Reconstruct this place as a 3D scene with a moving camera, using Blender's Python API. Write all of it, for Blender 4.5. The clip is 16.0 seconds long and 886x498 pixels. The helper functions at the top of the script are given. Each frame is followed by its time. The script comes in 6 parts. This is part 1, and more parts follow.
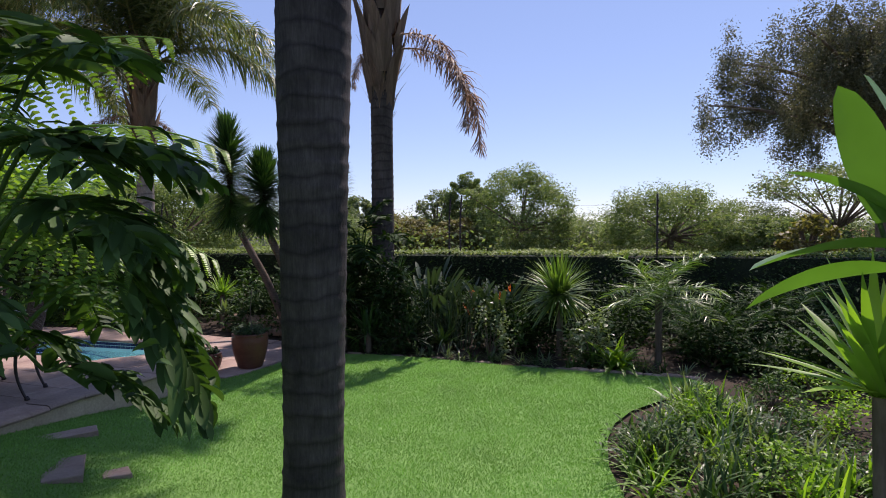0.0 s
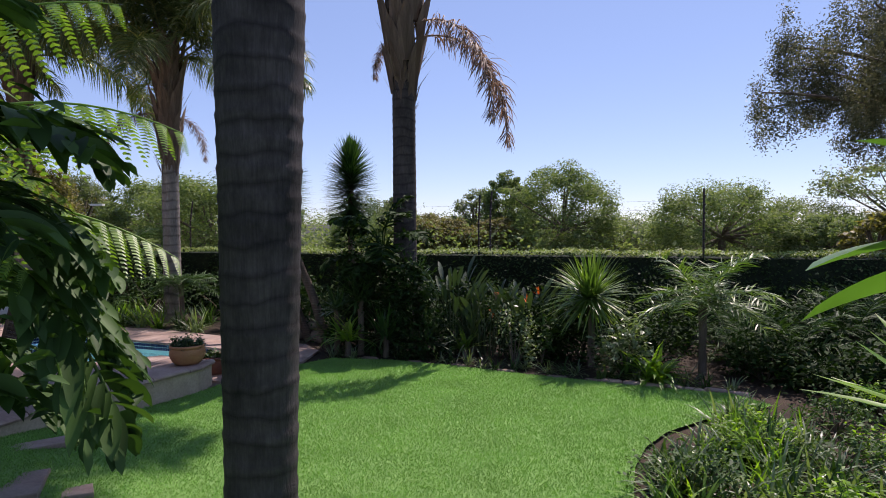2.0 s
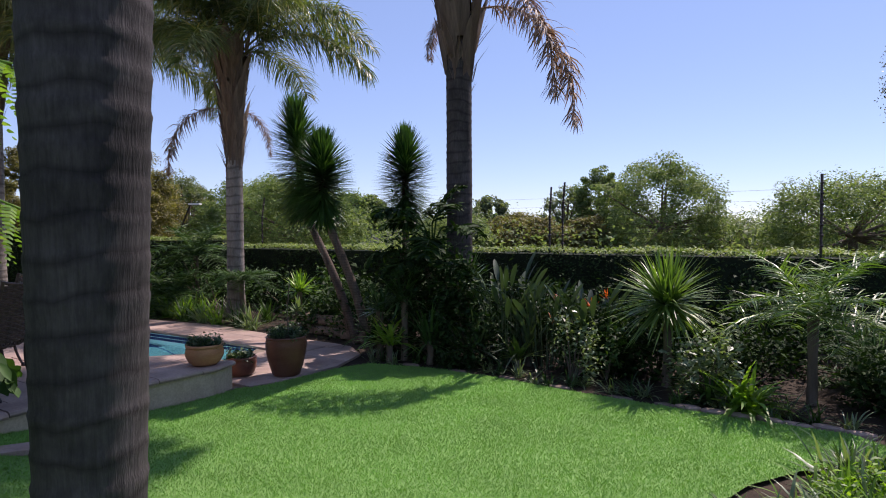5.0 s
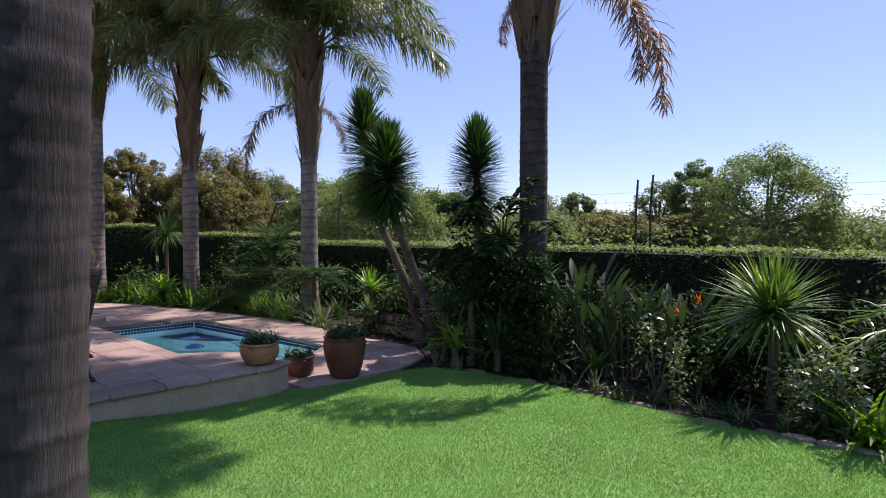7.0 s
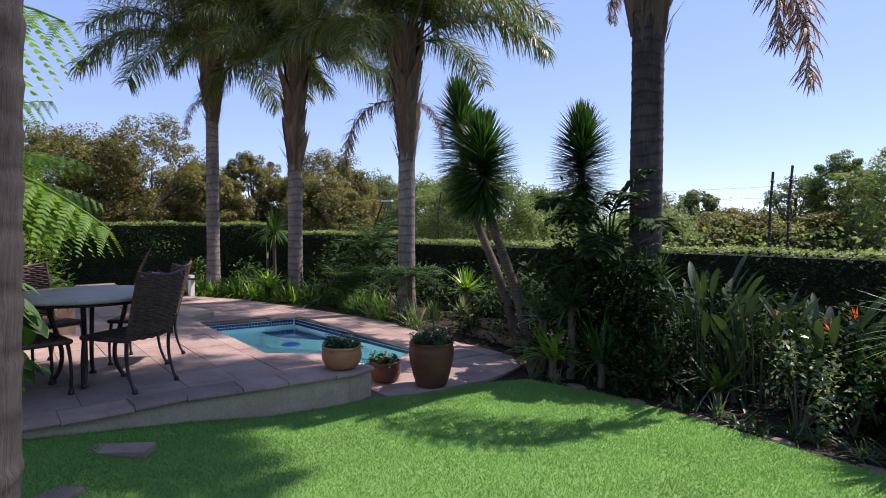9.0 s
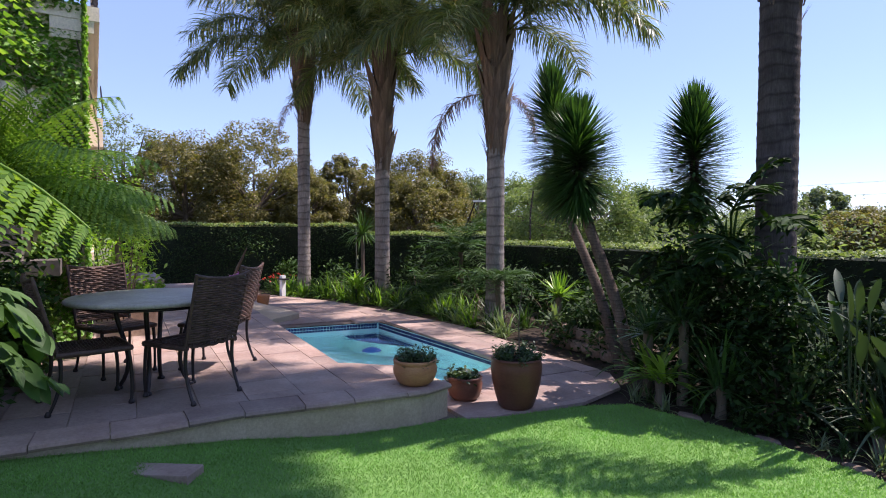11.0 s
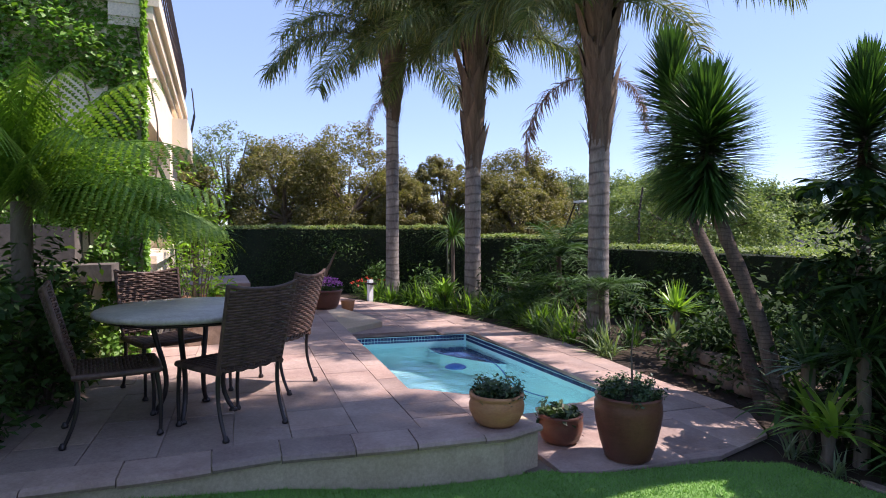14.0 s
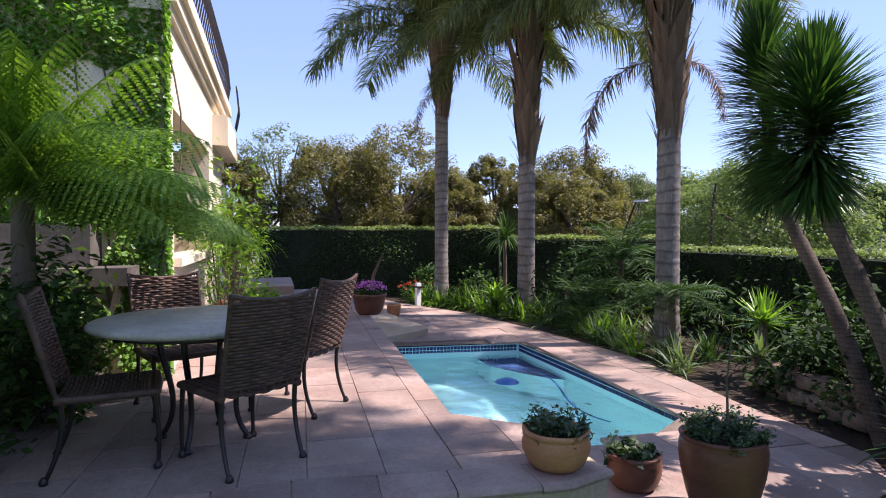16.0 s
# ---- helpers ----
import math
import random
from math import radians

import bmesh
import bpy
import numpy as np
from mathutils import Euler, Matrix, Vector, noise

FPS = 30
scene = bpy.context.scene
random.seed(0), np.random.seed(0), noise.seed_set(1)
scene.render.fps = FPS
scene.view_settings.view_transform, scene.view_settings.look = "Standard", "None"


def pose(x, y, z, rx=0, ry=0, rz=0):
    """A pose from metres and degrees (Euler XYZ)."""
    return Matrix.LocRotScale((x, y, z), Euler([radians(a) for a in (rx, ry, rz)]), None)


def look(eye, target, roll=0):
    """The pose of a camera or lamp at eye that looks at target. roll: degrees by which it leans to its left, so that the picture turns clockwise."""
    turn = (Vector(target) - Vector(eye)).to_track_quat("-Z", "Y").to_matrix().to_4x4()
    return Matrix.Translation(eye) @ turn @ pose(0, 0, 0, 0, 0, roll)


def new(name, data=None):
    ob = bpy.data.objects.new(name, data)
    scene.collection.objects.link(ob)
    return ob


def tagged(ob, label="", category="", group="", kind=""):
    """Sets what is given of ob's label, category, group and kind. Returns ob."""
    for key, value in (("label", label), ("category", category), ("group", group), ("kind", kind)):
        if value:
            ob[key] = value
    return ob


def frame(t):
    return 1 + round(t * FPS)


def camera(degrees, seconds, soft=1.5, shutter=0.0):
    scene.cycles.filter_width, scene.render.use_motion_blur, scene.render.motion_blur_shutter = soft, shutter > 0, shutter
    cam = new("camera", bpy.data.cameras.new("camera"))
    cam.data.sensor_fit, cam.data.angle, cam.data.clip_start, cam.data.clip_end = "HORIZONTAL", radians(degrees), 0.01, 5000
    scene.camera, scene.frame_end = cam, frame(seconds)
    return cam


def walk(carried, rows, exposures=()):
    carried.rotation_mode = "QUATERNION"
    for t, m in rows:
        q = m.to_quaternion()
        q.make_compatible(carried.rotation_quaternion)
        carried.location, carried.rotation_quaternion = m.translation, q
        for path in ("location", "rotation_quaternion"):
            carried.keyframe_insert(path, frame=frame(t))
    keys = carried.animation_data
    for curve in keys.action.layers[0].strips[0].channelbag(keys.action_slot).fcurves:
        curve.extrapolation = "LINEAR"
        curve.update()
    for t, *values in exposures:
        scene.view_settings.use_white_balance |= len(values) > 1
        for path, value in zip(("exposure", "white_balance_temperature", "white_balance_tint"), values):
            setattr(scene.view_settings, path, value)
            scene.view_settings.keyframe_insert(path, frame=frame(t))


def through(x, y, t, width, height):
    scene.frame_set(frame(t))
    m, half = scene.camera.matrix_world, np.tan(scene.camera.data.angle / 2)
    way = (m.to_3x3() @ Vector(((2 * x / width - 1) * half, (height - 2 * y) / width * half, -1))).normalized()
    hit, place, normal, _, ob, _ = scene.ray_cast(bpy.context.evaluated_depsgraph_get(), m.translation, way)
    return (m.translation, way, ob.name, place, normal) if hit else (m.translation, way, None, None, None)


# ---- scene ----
cam = camera(74.5, 16.0, 1.0)
PATH = [
    (0, (-0.484, 0.623, 1.763), (-0.495, 2.622, 1.69), -0.4),
    (0.5, (-0.399, 0.774, 1.753), (-0.446, 2.772, 1.68), -0.4),
    (1, (-0.324, 0.918, 1.742), (-0.412, 2.915, 1.668), -0.4),
    (1.5, (-0.267, 1.047, 1.73), (-0.39, 3.042, 1.657), -0.4),
    (2, (-0.177, 1.189, 1.712), (-0.343, 3.181, 1.643), -0.4),
    (2.5, (-0.096, 1.304, 1.695), (-0.303, 3.292, 1.627), -0.4),
    (3, (0.005, 1.484, 1.678), (-0.253, 3.466, 1.612), -0.4),
    (3.5, (0.118, 1.657, 1.645), (-0.205, 3.63, 1.582), -0.2),
    (4, (0.211, 1.832, 1.624), (-0.17, 3.794, 1.562), -0.2),
    (6.5, (0.391, 2.585, 1.586), (-0.318, 4.454, 1.52), -0.1),
    (7, (0.384, 2.709, 1.575), (-0.399, 4.548, 1.508), 0.0),
    (7.5, (0.379, 2.85, 1.573), (-0.492, 4.649, 1.506), -0.0),
    (8, (0.346, 2.966, 1.568), (-0.602, 4.726, 1.497), 0.1),
    (8.5, (0.335, 3.124, 1.563), (-0.7, 4.834, 1.494), 0.1),
    (9, (0.276, 3.256, 1.561), (-0.831, 4.92, 1.492), 0.2),
    (11.5, (-0.111, 3.973, 1.554), (-1.522, 5.389, 1.489), 0.2),
    (12, (-0.201, 4.113, 1.554), (-1.656, 5.484, 1.49), 0.2),
    (12.5, (-0.263, 4.243, 1.553), (-1.763, 5.564, 1.49), 0.1),
    (13, (-0.376, 4.359, 1.544), (-1.906, 5.645, 1.483), 0.1),
    (13.5, (-0.514, 4.482, 1.543), (-2.076, 5.729, 1.485), 0.2),
    (14, (-0.637, 4.583, 1.538), (-2.226, 5.797, 1.481), 0.1),
    (14.5, (-0.763, 4.712, 1.534), (-2.378, 5.89, 1.48), 0.1),
    (15, (-0.876, 4.817, 1.528), (-2.522, 5.951, 1.475), 0.1),
    (15.5, (-1.011, 4.916, 1.522), (-2.683, 6.013, 1.471), 0.1),
    (16, (-1.147, 5.012, 1.527), (-2.84, 6.077, 1.475), 0.1),
]
walk(cam, [(t, look(eye, target, roll)) for t, eye, target, roll in PATH],
     [(0, 0.24, 6750, 26), (4, 0.27, 6700, 26), (7, 0.4, 6550, 26), (9, 0.52, 6500, 26), (11.5, 0.82, 6500, 26), (16, 0.88, 6500, 25)])


# ---- sky and sun ----
SUN = Vector((0.38, 0.71, 1.12)).normalized()
world = bpy.data.worlds.new("sky")
scene.world = world
world.use_nodes = True
wn = world.node_tree.nodes
sky = wn.new("ShaderNodeTexSky")
sky.sky_type = "NISHITA"
sky.sun_disc = False
sky.sun_elevation = math.asin(SUN.z)
sky.sun_rotation = math.atan2(SUN.x, SUN.y)
sky.altitude = 1400
sky.air_density, sky.dust_density, sky.ozone_density = 1.0, 0.15, 1.8
wn["Background"].inputs[1].default_value = 0.114
haze = wn.new("ShaderNodeMix")
haze.data_type = "RGBA"
haze.inputs[0].default_value = 0.38
haze.inputs[7].default_value = (2.9, 4.4, 8.0, 1)
world.node_tree.links.new(sky.outputs[0], haze.inputs[6])
world.node_tree.links.new(haze.outputs[2], wn["Background"].inputs[0])
sun_data = bpy.data.lights.new("sun", "SUN")
sun_data.energy, sun_data.angle, sun_data.color = 5.0, radians(0.53), (1.0, 0.95, 0.87)
sun_lamp = new("sun", sun_data)
sun_lamp.matrix_world = look(SUN * 60, (0, 0, 0))


# ---- materials ----
def mat(name, rough=0.6, metal=0.0, spec=0.5):
    m = bpy.data.materials.new(name)
    m.use_nodes = True
    t = m.node_tree
    b = t.nodes["Principled BSDF"]
    b.inputs["Roughness"].default_value = rough
    b.inputs["Metallic"].default_value = metal
    b.inputs["Specular IOR Level"].default_value = spec
    return m, t, b


def ramp(t, fac, stops):
    r = t.nodes.new("ShaderNodeValToRGB")
    while len(r.color_ramp.elements) < len(stops):
        r.color_ramp.elements.new(0.5)
    for e, (p, c) in zip(r.color_ramp.elements, stops):
        e.position, e.color = p, (*c, 1)
    t.links.new(fac, r.inputs[0])
    return r.outputs[0]


def noise_of(t, scale, detail=6, rough=0.6, stretch=None, space="Object"):
    c = t.nodes.new("ShaderNodeTexCoord")
    n = t.nodes.new("ShaderNodeTexNoise")
    n.inputs["Scale"].default_value, n.inputs["Detail"].default_value, n.inputs["Roughness"].default_value = scale, detail, rough
    if stretch:
        k = t.nodes.new("ShaderNodeMapping")
        k.inputs["Scale"].default_value = stretch
        t.links.new(c.outputs[space], k.inputs[0])
        t.links.new(k.outputs[0], n.inputs["Vector"])
    else:
        t.links.new(c.outputs[space], n.inputs["Vector"])
    return n.outputs["Fac"]


def mixed(t, fac, a, b, mode="MIX"):
    n = t.nodes.new("ShaderNodeMix")
    n.data_type, n.blend_type = "RGBA", mode
    for sock, v in ((n.inputs[0], fac), (n.inputs[6], a), (n.inputs[7], b)):
        if isinstance(v, bpy.types.NodeSocket):
            t.links.new(v, sock)
        else:
            sock.default_value = float(v) if isinstance(v, (int, float)) else (*v, 1)
    return n.outputs[2]


def bump(t, b, height, strength=0.4, dist=0.01):
    n = t.nodes.new("ShaderNodeBump")
    n.inputs["Strength"].default_value, n.inputs["Distance"].default_value = strength, dist
    t.links.new(height, n.inputs["Height"])
    t.links.new(n.outputs[0], b.inputs["Normal"])


def leaf_mat(name, dark, light, through=0.35, rough=0.45, tip=None, spec=0.5, glow=None):
    """A leaf: colour varies from leaf to leaf, and light shines through it."""
    m, t, b = mat(name, rough, 0, spec)
    g = t.nodes.new("ShaderNodeNewGeometry")
    col = ramp(t, g.outputs["Random Per Island"], [(0.0, dark), (0.75, light), (1.0, tip or light)])
    big = noise_of(t, 1.7, 3)
    col = mixed(t, 0.5, col, ramp(t, big, [(0.3, (0.55, 0.55, 0.5)), (0.7, (1.25, 1.25, 1.15))]), "MULTIPLY")
    t.links.new(col, b.inputs["Base Color"])
    tr = t.nodes.new("ShaderNodeBsdfTranslucent")
    t.links.new(mixed(t, 1.0, col, glow or (1.5, 1.7, 0.5), "MULTIPLY"), tr.inputs[0])
    mx = t.nodes.new("ShaderNodeMixShader")
    mx.inputs[0].default_value = through
    t.links.new(b.outputs[0], mx.inputs[1])
    t.links.new(tr.outputs[0], mx.inputs[2])
    t.links.new(mx.outputs[0], t.nodes["Material Output"].inputs[0])
    return m


def rock_mat(name, a, b_, scale=3.0, rough=0.8, fine=40, depth=0.01, vary=0.3, stretch=None, stain=None):
    """Plaster, stone, clay or earth: two scales of blotches, a fine grain and relief, and a shade of its own for each piece."""
    m, t, b = mat(name, rough, 0, 0.3)
    col = mixed(t, ramp(t, noise_of(t, scale, 8, 0.65, stretch), [(0.35, (0, 0, 0)), (0.65, (1, 1, 1))]), a, b_)
    fine_n = noise_of(t, fine, 5, 0.7, stretch)
    col = mixed(t, 0.6, col, ramp(t, fine_n, [(0.25, (0.6, 0.6, 0.6)), (0.75, (1.3, 1.3, 1.3))]), "MULTIPLY")
    if stain:
        col = mixed(t, ramp(t, noise_of(t, scale * 0.37, 6, 0.7), [(0.5, (0, 0, 0)), (0.72, (0.8, 0.8, 0.8))]), col, stain)
    o = t.nodes.new("ShaderNodeObjectInfo")
    col = mixed(t, vary, col, ramp(t, o.outputs["Random"], [(0.0, (0.55, 0.53, 0.52)), (0.5, (1, 1, 1)), (1.0, (1.35, 1.27, 1.18))]), "MULTIPLY")
    t.links.new(col, b.inputs["Base Color"])
    bump(t, b, fine_n, 0.5, depth)
    return m


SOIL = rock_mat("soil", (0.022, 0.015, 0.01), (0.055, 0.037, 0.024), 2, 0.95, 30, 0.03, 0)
# Near-black filler colour that stands for the shade behind the hedge leaves.
HEDGECORE = rock_mat("hedge_inner_shade", (0.010, 0.016, 0.007), (0.022, 0.032, 0.014), 6, 0.95, 40, 0.03, 0)
VELD = rock_mat("dry_veld", (0.15, 0.14, 0.07), (0.08, 0.11, 0.04), 0.08, 0.95, 2, 0.03, 0)
TURF = rock_mat("turf", (0.13, 0.26, 0.06), (0.165, 0.31, 0.08), 1.5, 0.9, 60, 0.02, 0)
PAVING = rock_mat("sandstone_paving", (0.27, 0.185, 0.155), (0.40, 0.30, 0.25), 2.2, 0.75, 45, 0.004, 0.5, None, (0.22, 0.17, 0.15))
MORTAR = rock_mat("paving_joint", (0.15, 0.115, 0.09), (0.22, 0.17, 0.13), 5, 0.9, 60, 0.006, 0)
PLASTER = rock_mat("cream_plaster", (0.43, 0.33, 0.22), (0.54, 0.43, 0.3), 1.6, 0.85, 50, 0.004, 0, None, (0.3, 0.22, 0.15))
# Smoke stains and the shade round the hearth, both put into this plaster.
SOOT_AND_SHADE = rock_mat("smoky_shaded_plaster", (0.06, 0.052, 0.046), (0.17, 0.145, 0.125), 1.8, 0.9, 40, 0.004, 0, None, (0.03, 0.027, 0.025))
WALLPAINT = rock_mat("house_plaster", (0.72, 0.60, 0.46), (0.80, 0.69, 0.54), 0.9, 0.85, 60, 0.004, 0)
TERRACOTTA = rock_mat("terracotta", (0.40, 0.16, 0.07), (0.52, 0.25, 0.12), 5, 0.55, 50, 0.003, 0.3, (1, 1, 2.5), (0.36, 0.18, 0.09))
GLAZED = rock_mat("brown_clay", (0.12, 0.042, 0.028), (0.18, 0.072, 0.046), 3, 0.38, 35, 0.003, 0.2, (1, 1, 2.0), (0.16, 0.08, 0.058))
ROCK = rock_mat("retaining_stone", (0.13, 0.095, 0.075), (0.22, 0.17, 0.13), 4, 0.9, 30, 0.02, 0.5)
BARK = rock_mat("bark", (0.10, 0.075, 0.055), (0.2, 0.16, 0.12), 6, 0.95, 40, 0.02, 0.2, (1, 1, 0.3))
BOOT = rock_mat("palm_boot", (0.075, 0.048, 0.032), (0.22, 0.16, 0.115), 5, 0.9, 30, 0.02, 0.3, (1, 1, 0.15))


def palm_bark(name, a, b_, ring=7.0):
    """Grey palm bark with leaf-scar rings and fine upright cracks."""
    m, t, b = mat(name, 0.85, 0, 0.3)
    c = t.nodes.new("ShaderNodeTexCoord")
    w = t.nodes.new("ShaderNodeTexWave")
    w.wave_type, w.bands_direction, w.wave_profile = "BANDS", "Z", "SAW"
    w.inputs["Scale"].default_value, w.inputs["Distortion"].default_value = ring, 4.5
    w.inputs["Detail"].default_value, w.inputs["Detail Scale"].default_value = 3, 1.2
    t.links.new(c.outputs["Object"], w.inputs["Vector"])
    crack = noise_of(t, 55, 6, 0.7, (1.6, 1.6, 0.11))
    blot = noise_of(t, 4, 6, 0.7, (1, 1, 0.6))
    col = mixed(t, ramp(t, blot, [(0.35, (0, 0, 0)), (0.68, (1, 1, 1))]), a, b_)
    col = mixed(t, 0.7, col, ramp(t, crack, [(0.3, (0.5, 0.48, 0.47)), (0.62, (1.2, 1.2, 1.2))]), "MULTIPLY")
    col = mixed(t, 0.85, col, ramp(t, w.outputs["Fac"], [(0.0, (0.4, 0.38, 0.36)), (0.2, (1.1, 1.1, 1.1)), (0.85, (1, 1, 1)), (1.0, (0.55, 0.52, 0.5))]), "MULTIPLY")
    t.links.new(col, b.inputs["Base Color"])
    s = t.nodes.new("ShaderNodeMath")
    s.operation = "ADD"
    t.links.new(crack, s.inputs[0])
    t.links.new(w.outputs["Fac"], s.inputs[1])
    bump(t, b, s.outputs[0], 0.7, 0.012)
    return m


PALMBARK = palm_bark("palm_bark", (0.038, 0.031, 0.028), (0.105, 0.088, 0.082), 2.2)
# Darker copy of the palm bark: the near trunk's shade is in its colour.
PALM_SHADED = palm_bark("shaded_palm_bark", (0.022, 0.018, 0.0175), (0.085, 0.072, 0.071), 2.6)
PALMGREY = palm_bark("pale_palm_bark", (0.15, 0.13, 0.115), (0.31, 0.275, 0.245), 1.9)
YUCCABARK = palm_bark("yucca_bark", (0.07, 0.05, 0.038), (0.17, 0.125, 0.095), 9)
L_PALM = leaf_mat("palm_leaf", (0.065, 0.095, 0.04), (0.14, 0.18, 0.075), 0.32, 0.4, (0.3, 0.26, 0.12))
L_DRY = leaf_mat("dry_palm_leaf", (0.19, 0.12, 0.095), (0.30, 0.2, 0.16), 0.25, 0.6, (0.36, 0.28, 0.22), 0.3, (1.2, 1.0, 0.7))
L_YUCCA = leaf_mat("yucca_leaf", (0.022, 0.06, 0.02), (0.06, 0.13, 0.035), 0.22, 0.35)
L_BRIGHT = leaf_mat("bright_strap_leaf", (0.10, 0.20, 0.03), (0.24, 0.40, 0.06), 0.4, 0.35, (0.32, 0.44, 0.10))
L_SWORD = leaf_mat("sword_leaf", (0.06, 0.12, 0.025), (0.16, 0.26, 0.06), 0.3, 0.4, (0.24, 0.32, 0.1))
L_STRAP = leaf_mat("strap_leaf", (0.022, 0.055, 0.014), (0.065, 0.13, 0.035), 0.2, 0.6, None, 0.22)
# Dark broad leaf, taken nearly black to hold the shade of the beds.
L_BROAD = leaf_mat("shade_darkened_leaf", (0.009, 0.024, 0.008), (0.03, 0.065, 0.017), 0.14, 0.7, None, 0.12)
L_DUSK = leaf_mat("strelitzia_leaf", (0.03, 0.055, 0.03), (0.075, 0.115, 0.06), 0.12, 0.5)
L_PADDLE = leaf_mat("paddle_leaf", (0.05, 0.13, 0.03), (0.09, 0.2, 0.045), 0.35, 0.3)
L_PALE = leaf_mat("silvery_leaf", (0.10, 0.15, 0.08), (0.21, 0.27, 0.16), 0.3, 0.4)
L_FERN = leaf_mat("fern_leaf", (0.08, 0.17, 0.02), (0.19, 0.34, 0.05), 0.45, 0.5, (0.26, 0.4, 0.07), 0.4, (1.6, 1.75, 0.4))
L_FROND = leaf_mat("tree_fern_leaf", (0.075, 0.16, 0.03), (0.18, 0.31, 0.07), 0.32, 0.45, (0.26, 0.38, 0.1), 0.4, (1.6, 1.7, 0.45))
# Shade is coloured into the side leaves, sunlight into the top leaves.
L_HEDGE_SHADE = leaf_mat("shaded_hedge_leaf", (0.016, 0.034, 0.012), (0.038, 0.07, 0.02), 0.12, 0.7, None, 0.15)
L_HEDGE_LIT = leaf_mat("sunlit_hedge_leaf", (0.13, 0.19, 0.07), (0.22, 0.28, 0.11), 0.3, 0.55, (0.34, 0.35, 0.18), 0.3)
L_TREE = leaf_mat("tree_leaf", (0.10, 0.155, 0.06), (0.185, 0.255, 0.10), 0.42, 0.6, (0.26, 0.31, 0.15), 0.25, (1.4, 1.45, 0.7))
L_OLIVE = leaf_mat("olive_brown_leaf", (0.1, 0.095, 0.042), (0.185, 0.165, 0.07), 0.36, 0.55, (0.27, 0.21, 0.1), 0.3)
L_SIDE = leaf_mat("dull_olive_leaf", (0.08, 0.09, 0.06), (0.16, 0.17, 0.11), 0.3, 0.55, (0.22, 0.21, 0.15), 0.35, (1.3, 1.3, 0.8))
L_GREY = leaf_mat("grey_green_leaf", (0.09, 0.12, 0.075), (0.17, 0.21, 0.13), 0.35, 0.5, (0.24, 0.26, 0.18), 0.3)
L_GRASS = leaf_mat("grass_blade", (0.16, 0.335, 0.08), (0.2, 0.39, 0.105), 0.3, 0.6, (0.24, 0.42, 0.13), 0.2, (1.3, 1.5, 0.7))
L_IVY = leaf_mat("creeper_leaf", (0.08, 0.175, 0.03), (0.21, 0.37, 0.075), 0.4, 0.45)


# ---- geometry ----
class Geo:
    """Gathers triangles and quads for one mesh."""

    def __init__(self):
        self.v, self.f, self.n = [], [], 0

    def add(self, v, f):
        v = np.asarray(v, float).reshape(-1, 3)
        f = np.asarray(f, int)
        self.v.append(v)
        self.f.append(f + self.n)
        self.n += len(v)

    def mesh(self, name, smooth=True):
        me = bpy.data.meshes.new(name)
        v = np.concatenate(self.v)
        me.vertices.add(len(v))
        me.vertices.foreach_set("co", v.ravel())
        loops = np.concatenate([f.ravel() for f in self.f])
        sizes = np.concatenate([np.full(len(f), f.shape[1]) for f in self.f])
        me.loops.add(len(loops))
        me.loops.foreach_set("vertex_index", loops)
        me.polygons.add(len(sizes))
        me.polygons.foreach_set("loop_start", np.r_[0, np.cumsum(sizes)[:-1]])
        me.polygons.foreach_set("use_smooth", np.full(len(sizes), smooth))
        me.update(calc_edges=True)
        return me


def unit(a):
    return a / np.maximum(np.linalg.norm(a, axis=-1, keepdims=True), 1e-9)


def blades(geo, base, way, length, width, droop, segs=4, fold=0.0, shape="strap", twist=None, rng=None):
    """Many arching leaves at once. base, way: N x 3; length, width, droop: N. droop bends them to the ground."""
    n = len(base)
    base, way = np.asarray(base, float), unit(np.asarray(way, float))
    length, width, droop = (np.broadcast_to(np.asarray(k, float), (n,)) for k in (length, width, droop))
    up = np.array([0, 0, 1.0])
    side = np.cross(way, up) + 1e-4
    side = unit(side)
    if twist is not None:
        c, s = np.cos(twist)[:, None], np.sin(twist)[:, None]
        side = side * c + np.cross(way, side) * s
    pts, wid = [], []
    pos, d = base.copy(), way.copy()
    for k in range(segs + 1):
        s = k / segs
        pts.append(pos.copy())
        if shape == "strap":
            w = min(1.0, 0.55 + 1.6 * s) * (1 - s ** 3) if s < 1 else 0.0
        elif shape == "spike":
            w = min(1.0, 0.5 + 3 * s) * (1 - s) ** 0.7 if s < 1 else 0.0
        else:
            w = max(math.sin(math.pi * min(1.0, s * 0.92 + 0.04)) ** 0.75, 0.02) if s < 1 else 0.0
        wid.append(w)
        pos = pos + d * (length / segs)[:, None]
        d = unit(d - up * (droop / segs)[:, None])
    pts = np.array(pts)
    cols = 3 if fold else 2
    rows = []
    for k in range(segs + 1):
        half = side * (width * wid[k] / 2)[:, None]
        nrm = np.cross(side, way)
        if fold:
            rows.append(np.stack([pts[k] - half + nrm * (width * wid[k] * fold)[:, None], pts[k], pts[k] + half + nrm * (width * wid[k] * fold)[:, None]], 1))
        else:
            rows.append(np.stack([pts[k] - half, pts[k] + half], 1))
    v = np.stack(rows, 1).reshape(-1, 3)
    per = (segs + 1) * cols
    quad = []
    for k in range(segs):
        for c in range(cols - 1):
            a = k * cols + c
            quad.append((a, a + 1, a + cols + 1, a + cols))
    f = (np.array(quad)[None] + (np.arange(n) * per)[:, None, None]).reshape(-1, 4)
    geo.add(v, f)


